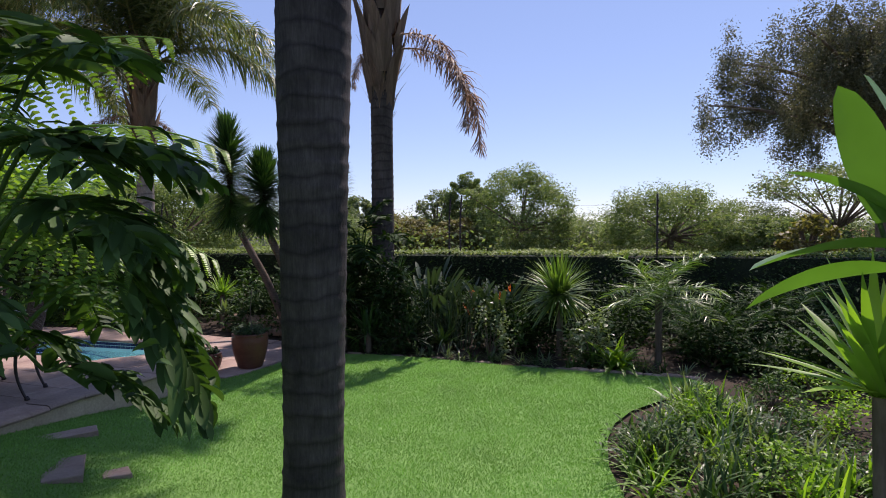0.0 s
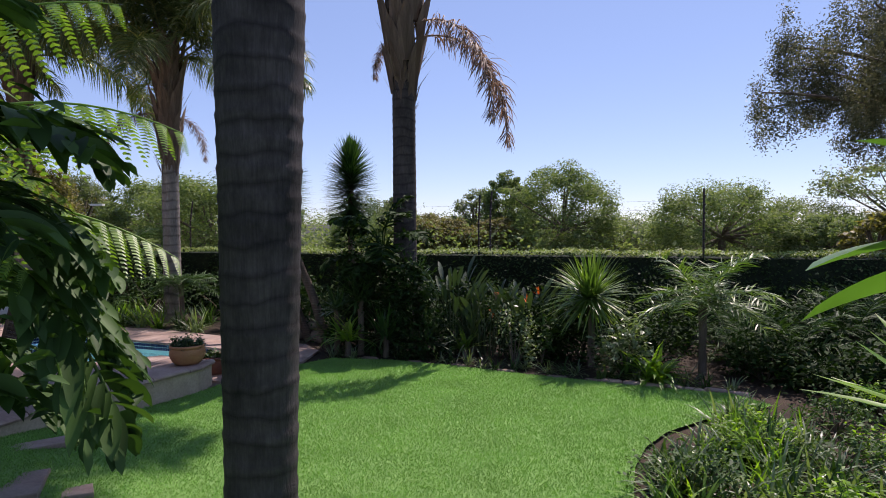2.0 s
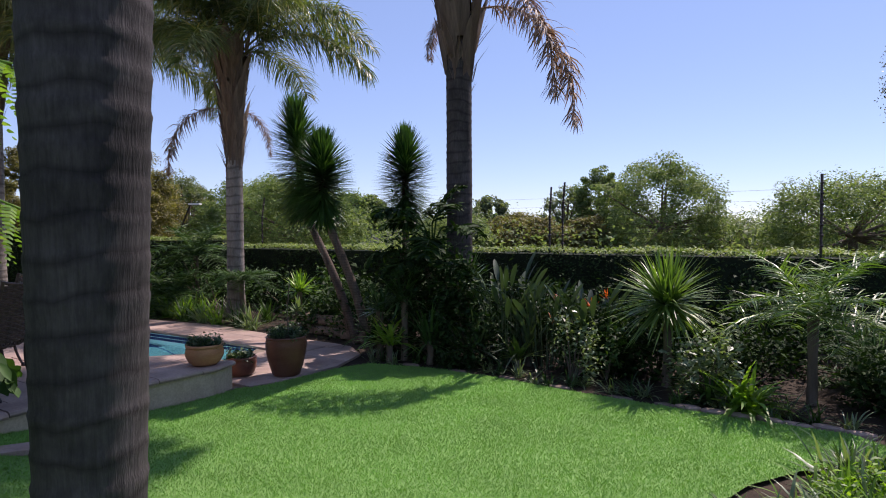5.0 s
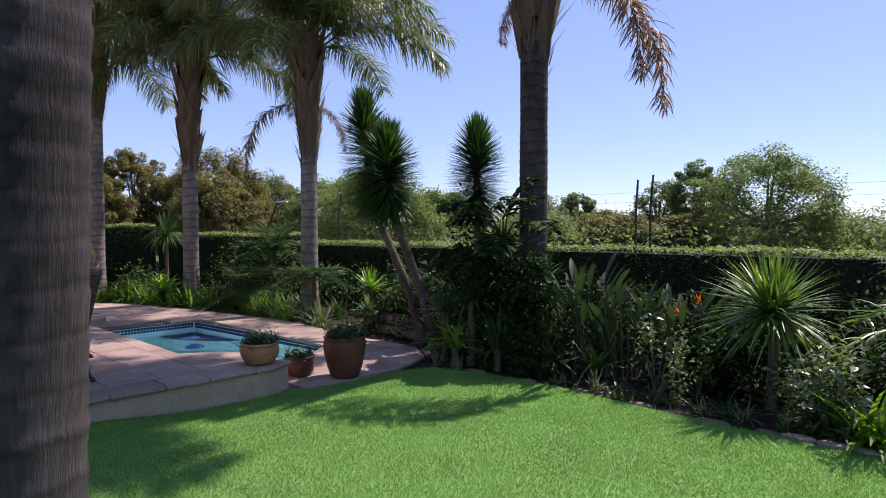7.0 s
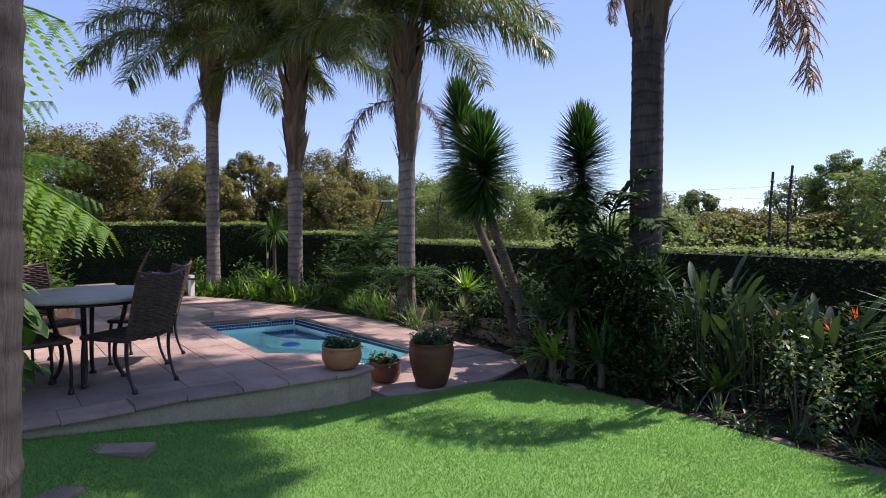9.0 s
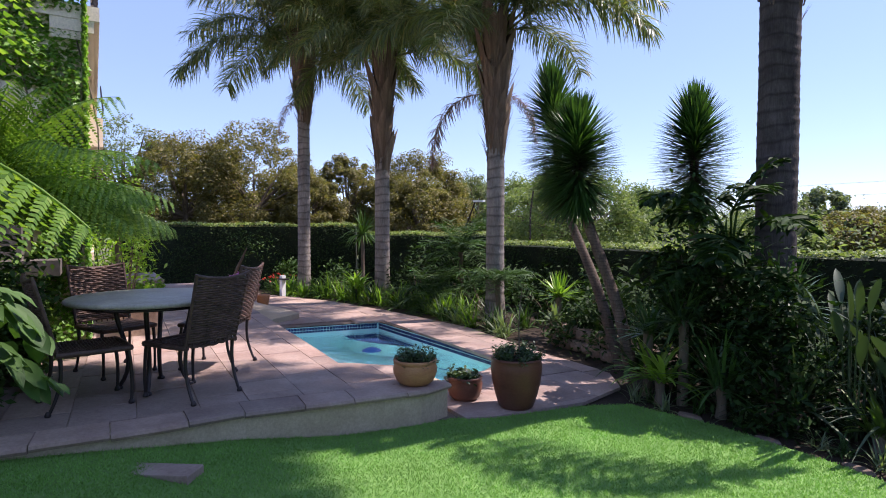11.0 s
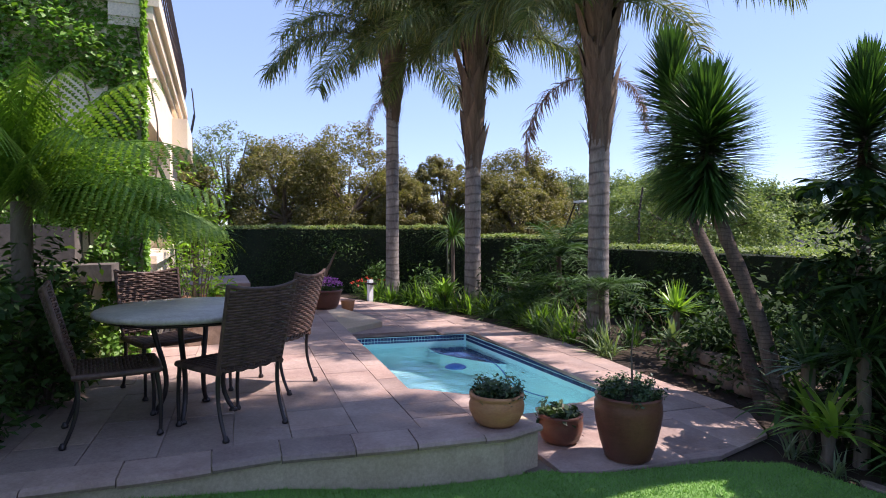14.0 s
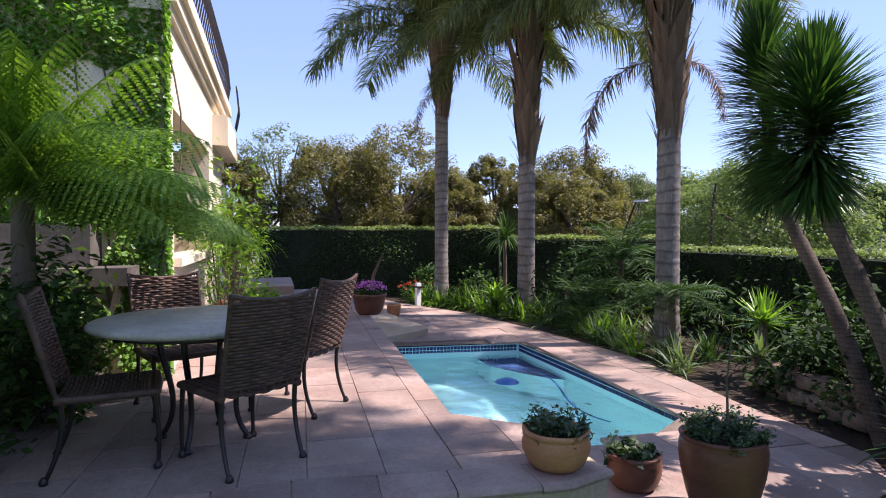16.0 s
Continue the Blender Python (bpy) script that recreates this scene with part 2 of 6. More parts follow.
def leaves(geo, at, size, rng, flat=0.3, aspect=0.5, lean=None):
    """Many small kite-shaped leaves, folded a little along the midrib, turned every way. at: N x 3; flat: how far they lie level."""
    n = len(at)
    size = np.broadcast_to(np.asarray(size, float), (n,))[:, None]
    nrm = rng.normal(size=(n, 3))
    nrm[:, 2] = np.abs(nrm[:, 2]) + flat * 3
    if lean is not None:
        nrm = nrm + lean
    nrm = unit(nrm)
    a = unit(np.cross(nrm, rng.normal(size=(n, 3))))
    b = np.cross(nrm, a)
    v = np.stack([at - a * size * 0.5, at + b * size * aspect * 0.5 + nrm * size * 0.08, at + a * size * 0.5 - nrm * size * 0.06, at - b * size * aspect * 0.5 + nrm * size * 0.08], 1)
    geo.add(v, np.arange(4 * n).reshape(n, 4))


def tube(geo, path, radii, sides=10, cap=True):
    """A round tube along a path with a radius at each point."""
    p = np.asarray(path, float)
    r = np.broadcast_to(np.asarray(radii, float), (len(p),))
    d = unit(np.gradient(p, axis=0))
    ref = np.array([0.0, 0.0, 1.0]) if abs(d[:, 2]).mean() < 0.8 else np.array([1.0, 0.0, 0.0])
    a = unit(np.cross(d, ref))
    b = np.cross(d, a)
    ang = np.linspace(0, 2 * np.pi, sides, endpoint=False)
    v = p[:, None] + r[:, None, None] * (a[:, None] * np.cos(ang)[None, :, None] + b[:, None] * np.sin(ang)[None, :, None])
    f = []
    for k in range(len(p) - 1):
        for s in range(sides):
            f.append((k * sides + s, k * sides + (s + 1) % sides, (k + 1) * sides + (s + 1) % sides, (k + 1) * sides + s))
    geo.add(v.reshape(-1, 3), f)
    if cap:
        for k in (0, len(p) - 1):
            ring = v[k]
            geo.add(np.concatenate([ring, ring.mean(0, keepdims=True)]), [(s, (s + 1) % sides, sides) for s in range(sides)])


def lathe(geo, profile, sides=32, wobble=0.0, seed=0):
    """A turned shape from (radius, height) pairs."""
    pr = np.array(profile, float)
    ang = np.linspace(0, 2 * np.pi, sides, endpoint=False)
    rng = np.random.default_rng(seed)
    wob = 1 + wobble * np.sin(ang * 2 + rng.uniform(0, 6)) + wobble * 0.6 * np.sin(ang * 3 + rng.uniform(0, 6))
    v = np.stack([pr[:, 0:1] * np.cos(ang) * wob, pr[:, 0:1] * np.sin(ang) * wob, np.repeat(pr[:, 1:2], sides, 1)], -1)
    f = []
    for k in range(len(pr) - 1):
        for s in range(sides):
            f.append((k * sides + s, k * sides + (s + 1) % sides, (k + 1) * sides + (s + 1) % sides, (k + 1) * sides + s))
    geo.add(v.reshape(-1, 3), f)


def box(geo, lo, hi, m=None):
    x0, y0, z0 = lo
    x1, y1, z1 = hi
    v = np.array([(x0, y0, z0), (x1, y0, z0), (x1, y1, z0), (x0, y1, z0), (x0, y0, z1), (x1, y0, z1), (x1, y1, z1), (x0, y1, z1)], float)
    if m is not None:
        v = np.array([m @ Vector(p) for p in v])
    geo.add(v, [(0, 3, 2, 1), (4, 5, 6, 7), (0, 1, 5, 4), (1, 2, 6, 5), (2, 3, 7, 6), (3, 0, 4, 7)])


def prism(geo, outline, z0, z1, bevel=0.0):
    """A slab with a polygon outline, anticlockwise; bevel eases the upper edge."""
    o = np.array(outline, float)
    n = len(o)
    c = o.mean(0)
    rings = [(o, z0), (o, z1 - bevel)]
    if bevel:
        d = unit(c - o)
        rings.append((o + d * bevel, z1))
    v = np.concatenate([np.c_[r, np.full(n, z)] for r, z in rings])
    f = []
    for k in range(len(rings) - 1):
        f += [(k * n + i, k * n + (i + 1) % n, (k + 1) * n + (i + 1) % n, (k + 1) * n + i) for i in range(n)]
    geo.add(v, f)
    top = np.c_[rings[-1][0], np.full(n, rings[-1][1])]
    geo.add(top, [tuple(range(n))])


def part(name, geo, material, parent=None, label="", smooth=True):
    me = geo.mesh(name, smooth) if isinstance(geo, Geo) else geo
    if not me.materials:
        me.materials.append(material)
    ob = new(name, me)
    if parent is not None:
        ob.parent = parent
    if label:
        tagged(ob, label)
    return ob


def thing(name, x, y, z=0.0, label="", category="", group="", kind="", turn=0.0):
    ob = new(name)
    ob.matrix_world = pose(x, y, z, 0, 0, turn)
    return tagged(ob, label, category, group, kind)


def fill(name, outer, holes, z, material):
    """A flat sheet with holes."""
    bm = bmesh.new()
    for loop in [outer] + holes:
        vs = [bm.verts.new((x, y, z)) for x, y in loop]
        for a, b in zip(vs, vs[1:] + vs[:1]):
            bm.edges.new((a, b))
    bmesh.ops.triangle_fill(bm, use_beauty=True, use_dissolve=False, edges=bm.edges[:], normal=(0, 0, 1))
    for f in bm.faces:
        if f.normal.z < 0:
            f.normal_flip()
    me = bpy.data.meshes.new(name)
    bm.to_mesh(me)
    bm.free()
    me.materials.append(material)
    return new(name, me)


def inside(p, poly):
    p = np.asarray(p)
    poly = np.asarray(poly)
    hit = np.zeros(len(p), bool)
    for (x0, y0), (x1, y1) in zip(poly, np.roll(poly, -1, 0)):
        cross = (y0 > p[:, 1]) != (y1 > p[:, 1])
        with np.errstate(divide="ignore", invalid="ignore"):
            hit ^= cross & (p[:, 0] < (x1 - x0) * (p[:, 1] - y0) / (y1 - y0) + x0)
    return hit


# ---- plan ----
DECK_Z = 0.28
POOL = [(-4.48, 7.19), (-3.95, 7.75), (-3.98, 8.55), (-4.25, 9.46), (-7.55, 10.32), (-8.30, 8.46)]
DECK = [(-3.26, 7.42), (-3.25, 7.1), (-3.5, 6.43), (-3.76, 5.85), (-3.88, 5.28), (-4.07, 4.68), (-4.5, 3.6), (-5.2, 2.6), (-9.5, 3.2), (-14.5, 6.8), (-13.6, 10.3), (-4.5, 7.2), (-3.95, 7.58)]
PAVED = [(-14.3, 10.0), (-13.6, 10.3), (-4.4, 7.1), (-3.2, 7.3), (-2.95, 7.62), (-2.62, 8.5), (-2.62, 9.2), (-2.96, 9.65), (-4.11, 10.03), (-6.03, 10.84), (-8.0, 11.15), (-10.2, 11.35), (-12.6, 11.0), (-14.5, 11.0)]
LAWN = [(-4.6, 3.3), (-4.4, 0.5), (-4.0, -4.0), (1.3, -4.0), (1.0, 2.0), (0.66, 4.3), (0.7, 4.85), (0.84, 5.4), (1.02, 5.8), (1.28, 6.15), (1.65, 6.45), (2.1, 6.72), (2.5, 6.95), (2.3, 7.32), (1.3, 7.62), (0.05, 8.1), (-0.75, 8.45), (-1.5, 8.68), (-2.3, 8.75), (-2.6, 8.4), (-2.95, 7.62), (-3.2, 7.35), (-3.27, 7.1), (-3.52, 6.43), (-3.8, 5.85), (-3.92, 5.28), (-4.12, 4.68)]
WATER_Z = -0.16

# ---- ground ----
ground = fill("ground", [(-900, -900), (900, -900), (900, 2500), (-900, 2500)], [POOL], -0.03, SOIL)
tagged(ground, "dark garden soil running out to dry veld", "ground", kind="structure")
veld = fill("veld_ground", [(9.6, 9.6), (-8.2, 14.75), (-12.3, 14.2), (-17.0, 9.2), (-17.2, -20), (-800, -20), (-800, 2400), (800, 2400), (800, -20), (9.6, -20)], [], -0.012, VELD)
tagged(veld, "dry grassy veld beyond the garden hedge", "ground", kind="structure")


def lawn_z(x, y):
    """The lawn rises towards the end of the terrace."""
    a = np.clip((6.9 - np.asarray(y, float)) / 2.6, 0, 1)
    b = np.clip((-2.3 - np.asarray(x, float)) / 1.5, 0, 1)
    return 0.21 * a * a * (3 - 2 * a) * b * b * (3 - 2 * b)


lawn = fill("lawn", LAWN, [], 0.0, TURF)
bm = bmesh.new()
bm.from_mesh(lawn.data)
for x in np.arange(-4.4, -2.2, 0.2):
    bmesh.ops.bisect_plane(bm, geom=bm.verts[:] + bm.edges[:] + bm.faces[:], plane_co=(x, 0, 0), plane_no=(1, 0, 0))
for y in np.arange(4.2, 7.0, 0.2):
    bmesh.ops.bisect_plane(bm, geom=bm.verts[:] + bm.edges[:] + bm.faces[:], plane_co=(0, y, 0), plane_no=(0, 1, 0))
for v in bm.verts:
    v.co.z = float(lawn_z(v.co.x, v.co.y))
bm.to_mesh(lawn.data)
bm.free()
tagged(lawn, "bright green mown lawn turf", "lawn", kind="structure")

RNG = np.random.default_rng(7)


def grass(name, poly, count, seed, height, label):
    """Single mown blades over a patch of the lawn."""
    rng = np.random.default_rng(seed)
    lo, hi = np.min(poly, 0), np.max(poly, 0)
    p = rng.uniform(lo, hi, (count, 2))
    p = p[inside(p, poly)]
    n = len(p)
    base = np.c_[p, lawn_z(p[:, 0], p[:, 1]) - 0.004]
    lean = rng.normal(size=(n, 2)) * 0.6
    h = height * rng.uniform(0.5, 1.25, n)
    tip = base + np.c_[lean * h[:, None], h]
    a = rng.uniform(0, 2 * np.pi, n)
    half = np.c_[np.cos(a), np.sin(a), np.zeros(n)] * (rng.uniform(0.0025, 0.005, n))[:, None]
    g = Geo()
    g.add(np.stack([base - half, base + half, tip], 1), np.arange(3 * n).reshape(n, 3))
    ob = part(name, g, L_GRASS, None)
    return tagged(ob, label, "grass", kind="stuff")


grass("grass", [(-4.5, 2.0), (1.0, 2.0), *LAWN[5:]], 560000, 3, 0.021, "short bright green mown grass blades of the lawn")

# ---- deck, pool and paving ----
pool = thing("pool", 0, 0, 0, "swimming pool with turquoise water and a dark blue mosaic band", "pool", kind="structure")
m_shell, t_, b_ = mat("pool_plaster", 0.5)
t_.links.new(mixed(t_, noise_of(t_, 1.2, 5), (0.46, 0.84, 0.86), (0.62, 0.92, 0.93)), b_.inputs["Base Color"])
g = Geo()
pl = np.array(POOL)
n = len(pl)
inner = pl.mean(0) + (pl - pl.mean(0)) * 0.97
g.add(np.r_[np.c_[pl, np.full(n, -0.03)], np.c_[inner, np.full(n, -1.25)]], [(i, i + n, (i + 1) % n + n, (i + 1) % n) for i in range(n)])
g.add(np.c_[inner, np.full(n, -1.25)], [tuple(range(n))])
part("pool_shell", g, m_shell, pool, smooth=False)
m_water, t_, b_ = mat("pool_water", 0.03)
b_.inputs["Transmission Weight"].default_value, b_.inputs["IOR"].default_value = 1.0, 1.33
b_.inputs["Base Color"].default_value = (0.75, 0.97, 0.98, 1)
bump(t_, b_, noise_of(t_, 3.4, 4, 0.55), 0.4, 0.05)
g = Geo()
g.add(np.c_[pl, np.full(n, WATER_Z)], [tuple(range(n))])
water = part("water", g, m_water, pool, "clear turquoise pool water", smooth=False)
water.visible_shadow = False
paved_base = fill("paving_base", PAVED, [[POOL[k] for k in (0, 1, 2, 3, 4, 5)]], -0.015, MORTAR)
tagged(paved_base, "mortar bed of the pool paving", "paving", kind="structure")
g = Geo()
prism(g, [(-8.34, 8.6), (-8.7, 9.5), (-9.2, 9.62), (-10.6, 9.75), (-10.45, 9.3)][::-1], -0.02, 0.1, 0.012)
ledge = thing("pool_ledge", 0, 0, 0, "low cream plastered ledge beside the terrace wall", "ledge", kind="structure")
part("ledge_block", g, PLASTER, ledge, smooth=False)
deck = thing("deck", 0, 0, 0, "raised terrace of weathered pinkish sandstone slabs", "terrace", kind="structure")
g = Geo()
prism(g, [tuple(0.992 * np.array(p) + 0.008 * np.array((-8, 6.2))) for p in DECK][::-1], -0.1, DECK_Z - 0.012)
part("deck_wall", g, PLASTER, deck, "cream plastered face of the terrace", smooth=False)

# ---- hedge ----
def hedge(name, ends, height, depth, label, seed, dens=760):
    (x0, y0), (x1, y1) = ends
    a, b = np.array((x0, y0)), np.array((x1, y1))
    ln = np.linalg.norm(b - a)
    u = (b - a) / ln
    w = np.array((-u[1], u[0]))
    if w[1] < 0:
        w = -w
    rng = np.random.default_rng(seed)
    h = thing(name, 0, 0, 0, label, "hedge")
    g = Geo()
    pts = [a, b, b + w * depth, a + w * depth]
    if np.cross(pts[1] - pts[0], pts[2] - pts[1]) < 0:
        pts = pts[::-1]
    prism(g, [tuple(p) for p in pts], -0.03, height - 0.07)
    part("core", g, HEDGECORE, h, "near-black block for the shade between the hedge leaves", smooth=False)
    k = int(ln * height * dens)
    s, z = rng.uniform(0, ln, k), rng.uniform(0, height, k)
    wave = 0.05 * np.sin(s * 2.1 + z * 3) + 0.04 * np.sin(s * 5.3)
    off = rng.normal(0, 0.03, k) - 0.02 + wave * 0.6
    at = np.c_[a + u * s[:, None] + w * off[:, None], z]
    g = Geo()
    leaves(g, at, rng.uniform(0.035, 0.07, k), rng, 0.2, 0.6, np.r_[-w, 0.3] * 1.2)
    part("foliage", g, L_HEDGE_SHADE, h)
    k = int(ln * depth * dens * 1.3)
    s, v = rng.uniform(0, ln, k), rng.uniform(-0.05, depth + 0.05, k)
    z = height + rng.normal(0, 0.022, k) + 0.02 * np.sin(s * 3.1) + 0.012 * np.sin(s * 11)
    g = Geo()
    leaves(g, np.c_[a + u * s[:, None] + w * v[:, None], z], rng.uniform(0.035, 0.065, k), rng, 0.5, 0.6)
    # paler leaves: the sunlit look is in their colour
    part("clipped_top", g, L_HEDGE_LIT, h, "clipped hedge top in leaves coloured as sunlit")
    return h


hedge("hedge", ((9.5, 9.05), (-8.2, 14.2)), 1.28, 0.7, "long clipped dark green hedge behind the flower bed", 1)
hedge("hedge", ((-8.2, 14.2), (-12.3, 13.7)), 1.46, 0.7, "clipped dark green hedge behind the pool palms", 2)
hedge("hedge", ((-12.3, 13.6), (-16.4, 9.0)), 1.68, 0.7, "tall clipped dark hedge at the end of the terrace", 3)
hedge("hedge", ((9.5, 9.05), (8.5, -6)), 1.6, 0.7, "clipped dark green hedge along the side of the garden", 4, 150)


# ---- plants ----
def frond(name, length, lift, droop, count, leaf, seed, material, width=0.028, hang=1.0, plume=0.5, stalk=0.16, r0=0.022):
    """A feather leaf: a bending stalk along +x with two rows of drooping leaflets."""
    rng = np.random.default_rng(seed)
    segs = 14
    p, d = np.zeros(3), np.array((math.cos(lift), 0, math.sin(lift)))
    path, ways = [p.copy()], [d.copy()]
    for _ in range(segs):
        p = p + d * length / segs
        d = unit(d - np.array((0, 0, 1.0)) * droop / segs)
        path.append(p.copy())
        ways.append(d.copy())
    path, ways = np.array(path), np.array(ways)
    g = Geo()
    tube(g, path, np.linspace(r0, 0.004, segs + 1), 5, False)
    s = np.sort(rng.uniform(stalk, 1.0, count))
    k = s * segs
    i = np.minimum(k.astype(int), segs - 1)
    fr = (k - i)[:, None]
    base = path[i] * (1 - fr) + path[i + 1] * fr
    ax = unit(ways[i] * (1 - fr) + ways[i + 1] * fr)
    sgn = np.where(np.arange(count) % 2 == 0, 1.0, -1.0)[:, None]
    side = np.array((0, 1.0, 0))[None] * sgn
    nrm = np.cross(ax, np.array((0, 1.0, 0)))
    nrm = np.where(nrm[:, 2:] < 0, -nrm, nrm)
    tilt = rng.normal(0.1, plume, (count, 1))
    way = ax * rng.uniform(0.35, 0.75, (count, 1)) + side * np.cos(tilt) + nrm * np.sin(tilt)
    ln = leaf * (0.55 + 0.75 * np.sin(np.pi * np.clip((s - stalk) / (1 - stalk) * 0.8 + 0.15, 0, 1))) * rng.uniform(0.8, 1.1, count)
    blades(g, base, way, ln, width * rng.uniform(0.7, 1.1, count), hang * rng.uniform(0.6, 1.4, count), 4, 0, "strap", rng.normal(0, 0.5, count))
    me = g.mesh(name)
    me.materials.append(material)
    return me


PALM_FRONDS = [frond("palm_frond", 2.8, radians(a), dr, 420, 0.58, 20 + k, L_PALM, 0.023, hang=1.5) for k, (a, dr) in enumerate([(80, 1.2), (66, 1.6), (52, 1.8), (40, 1.9), (73, 1.5), (30, 1.9)])]
DRY_FROND = frond("dry_frond", 3.2, radians(35), 2.7, 260, 0.42, 40, L_DRY, hang=1.6)
SMALL_FRONDS = [frond("small_frond", 0.85, radians(a), dr, 64, 0.26, 50 + k, L_STRAP, 0.016, 0.5, 0.25, 0.1, 0.008) for k, (a, dr) in enumerate([(65, 1.2), (40, 1.3), (18, 1.3)])]


def ringed_trunk(geo, path, radii, ring=0.11, sides=28, rough=0.006, seed=0):
    """A palm stem with slightly swollen leaf-scar rings."""
    rng = np.random.default_rng(seed)
    p = np.asarray(path, float)
    z = p[:, 2]
    zz = np.arange(z[0], z[-1], 0.02)
    q = np.stack([np.interp(zz, z, p[:, k]) for k in range(3)], 1)
    r = np.interp(zz, z, radii)
    ph = np.cumsum(0.02 / (ring * rng.uniform(0.7, 1.4, len(zz))))
    r = r + rough * ((ph % 1.0) ** 3) - rough * 0.4 + rough * 0.3 * np.sin(zz * 5 + seed)
    tube(geo, q, r, sides)


def palm(x, y, radius, smooth_top, crown, seed, label, bark=None, boots=14, boot_r=0.2, fronds=22, size=1.0, dry=(), lean=(0, 0), profile=None, bulge=None):
    rng = np.random.default_rng(seed)
    p = thing("palm_tree", x, y, -0.03, label, "palm tree", "garden palms")
    top = crown + 0.03
    lx, ly = lean
    g = Geo()
    zs = np.linspace(0, top, 12)
    path = np.c_[lx * (zs / top), ly * (zs / top), zs]
    rad = np.interp(zs, *zip(*profile)) if profile else radius * (1 + 0.25 * np.exp(-zs / 0.25)) * np.interp(zs / top, [0, 0.75, 1], [1, 0.95, 0.7])
    ringed_trunk(g, path, rad, seed=seed)
    part("trunk", g, bark or PALMBARK, p)
    k = 0
    if boots:
        g = Geo()
        h = 0.9
        blades(g, [(0, 0, 0)], [(0.14, 0, 1)], [h], [0.3], [-0.02], 6, 0.3, "strap")
        bm_ = g.mesh("leaf_base")
        for k in range(boots):
            z = smooth_top + (crown - smooth_top) * k / boots - 0.12
            a = k * 2.4 + rng.uniform(-0.3, 0.3)
            r = np.interp(z, [smooth_top, bulge or crown, crown], [radius * 0.92, boot_r, boot_r])
            o = part("leaf_base", bm_, BOOT, p)
            o.matrix_basis = Matrix.Translation((lx * z / top + r * math.cos(a), ly * z / top + r * math.sin(a), z)) @ Matrix.Rotation(a, 4, "Z") @ Matrix.Rotation(rng.uniform(-0.06, 0.1), 4, "Y") @ Matrix.Scale(rng.uniform(0.75, 1.15), 4)
    if boots:
        n = 150
        a = rng.uniform(0, 2 * np.pi, n)
        z = rng.uniform(smooth_top - 0.1, crown - 0.2, n)
        r = np.interp(z, [smooth_top, bulge or crown, crown], [radius, boot_r, boot_r])
        g = Geo()
        out = np.c_[np.cos(a), np.sin(a), np.zeros(n)]
        blades(g, np.c_[lx * z / top + r * np.cos(a), ly * z / top + r * np.sin(a), z], out * rng.uniform(0.1, 0.5, (n, 1)) + np.array((0, 0, 1.0)) + rng.normal(0, 0.12, (n, 3)), rng.uniform(0.15, 0.5, n), rng.uniform(0.015, 0.05, n), 0.1, 3, 0.2, "spike")
        tagged(part("fibre", g, BOOT, p, "ragged dry fibres of old leaf bases"), kind="stuff")
    for k in range(fronds):
        a = k * 2.39996 + rng.uniform(-0.25, 0.25)
        f = k / max(1, fronds - 1)
        kind = 0 if f < 0.2 else (4 if f < 0.35 else (1 if f < 0.55 else (2 if f < 0.8 else (3 if f < 0.93 else 5))))
        if bulge:
            kind = (0, 4, 1)[k % 3]
        o = part("frond", PALM_FRONDS[kind], L_PALM, p)
        o.matrix_basis = Matrix.Translation((lx + 0.08 * math.cos(a), ly + 0.08 * math.sin(a), top - 0.35 * f)) @ Matrix.Rotation(a, 4, "Z") @ Matrix.Rotation(rng.uniform(-0.12, 0.12), 4, "X") @ Matrix.Scale(size * rng.uniform(0.85, 1.1), 4)
    for a, dz, s in dry:
        o = part("dry_frond", DRY_FROND, L_DRY, p, "brown dried hanging frond")
        o.matrix_basis = Matrix.Translation((lx, ly, dz)) @ Matrix.Rotation(radians(a), 4, "Z") @ Matrix.Rotation(0.3, 4, "Y") @ Matrix.Scale(s, 4)
    return p


palm(-1.19, 3.62, 0.16, 6.2, 7.2, 1, "ringed trunk of a tall palm standing in the lawn, bark darkened for shade", PALM_SHADED, 8, 0.24, 16, 1.0, (), (0.1, 0.0), [(0, 0.175), (0.4, 0.155), (1.2, 0.16), (1.75, 0.173), (2.6, 0.188), (3.5, 0.197), (7.3, 0.16)])
palm(-1.52, 10.2, 0.185, 3.65, 7.1, 2, "tall grey palm with old leaf bases and dry hanging fronds", PALMBARK, 46, 0.3, 34, 0.92, ((-10, 4.6, 0.85), (-26, 4.8, 0.8), (170, 4.6, 0.26), (150, 4.7, 0.3)), bulge=4.5)
palm(-6.31, 11.93, 0.16, 2.85, 5.15, 3, "queen palm with a pale ringed trunk and shaggy leaf bases", PALMGREY, 30, 0.27, 24, 1.0, ((205, 3.9, 0.62), (60, 3.9, 0.4)))
palm(-9.5, 12.1, 0.16, 2.8, 5.45, 4, "queen palm with a pale ringed trunk beside the pool", PALMGREY, 30, 0.27, 26, 1.0)
palm(-12.0, 11.8, 0.15, 4.1, 5.95, 5, "queen palm with a slender trunk and full drooping crown", PALMGREY, 24, 0.33, 30, 1.15, ((200, 4.6, 0.38),))


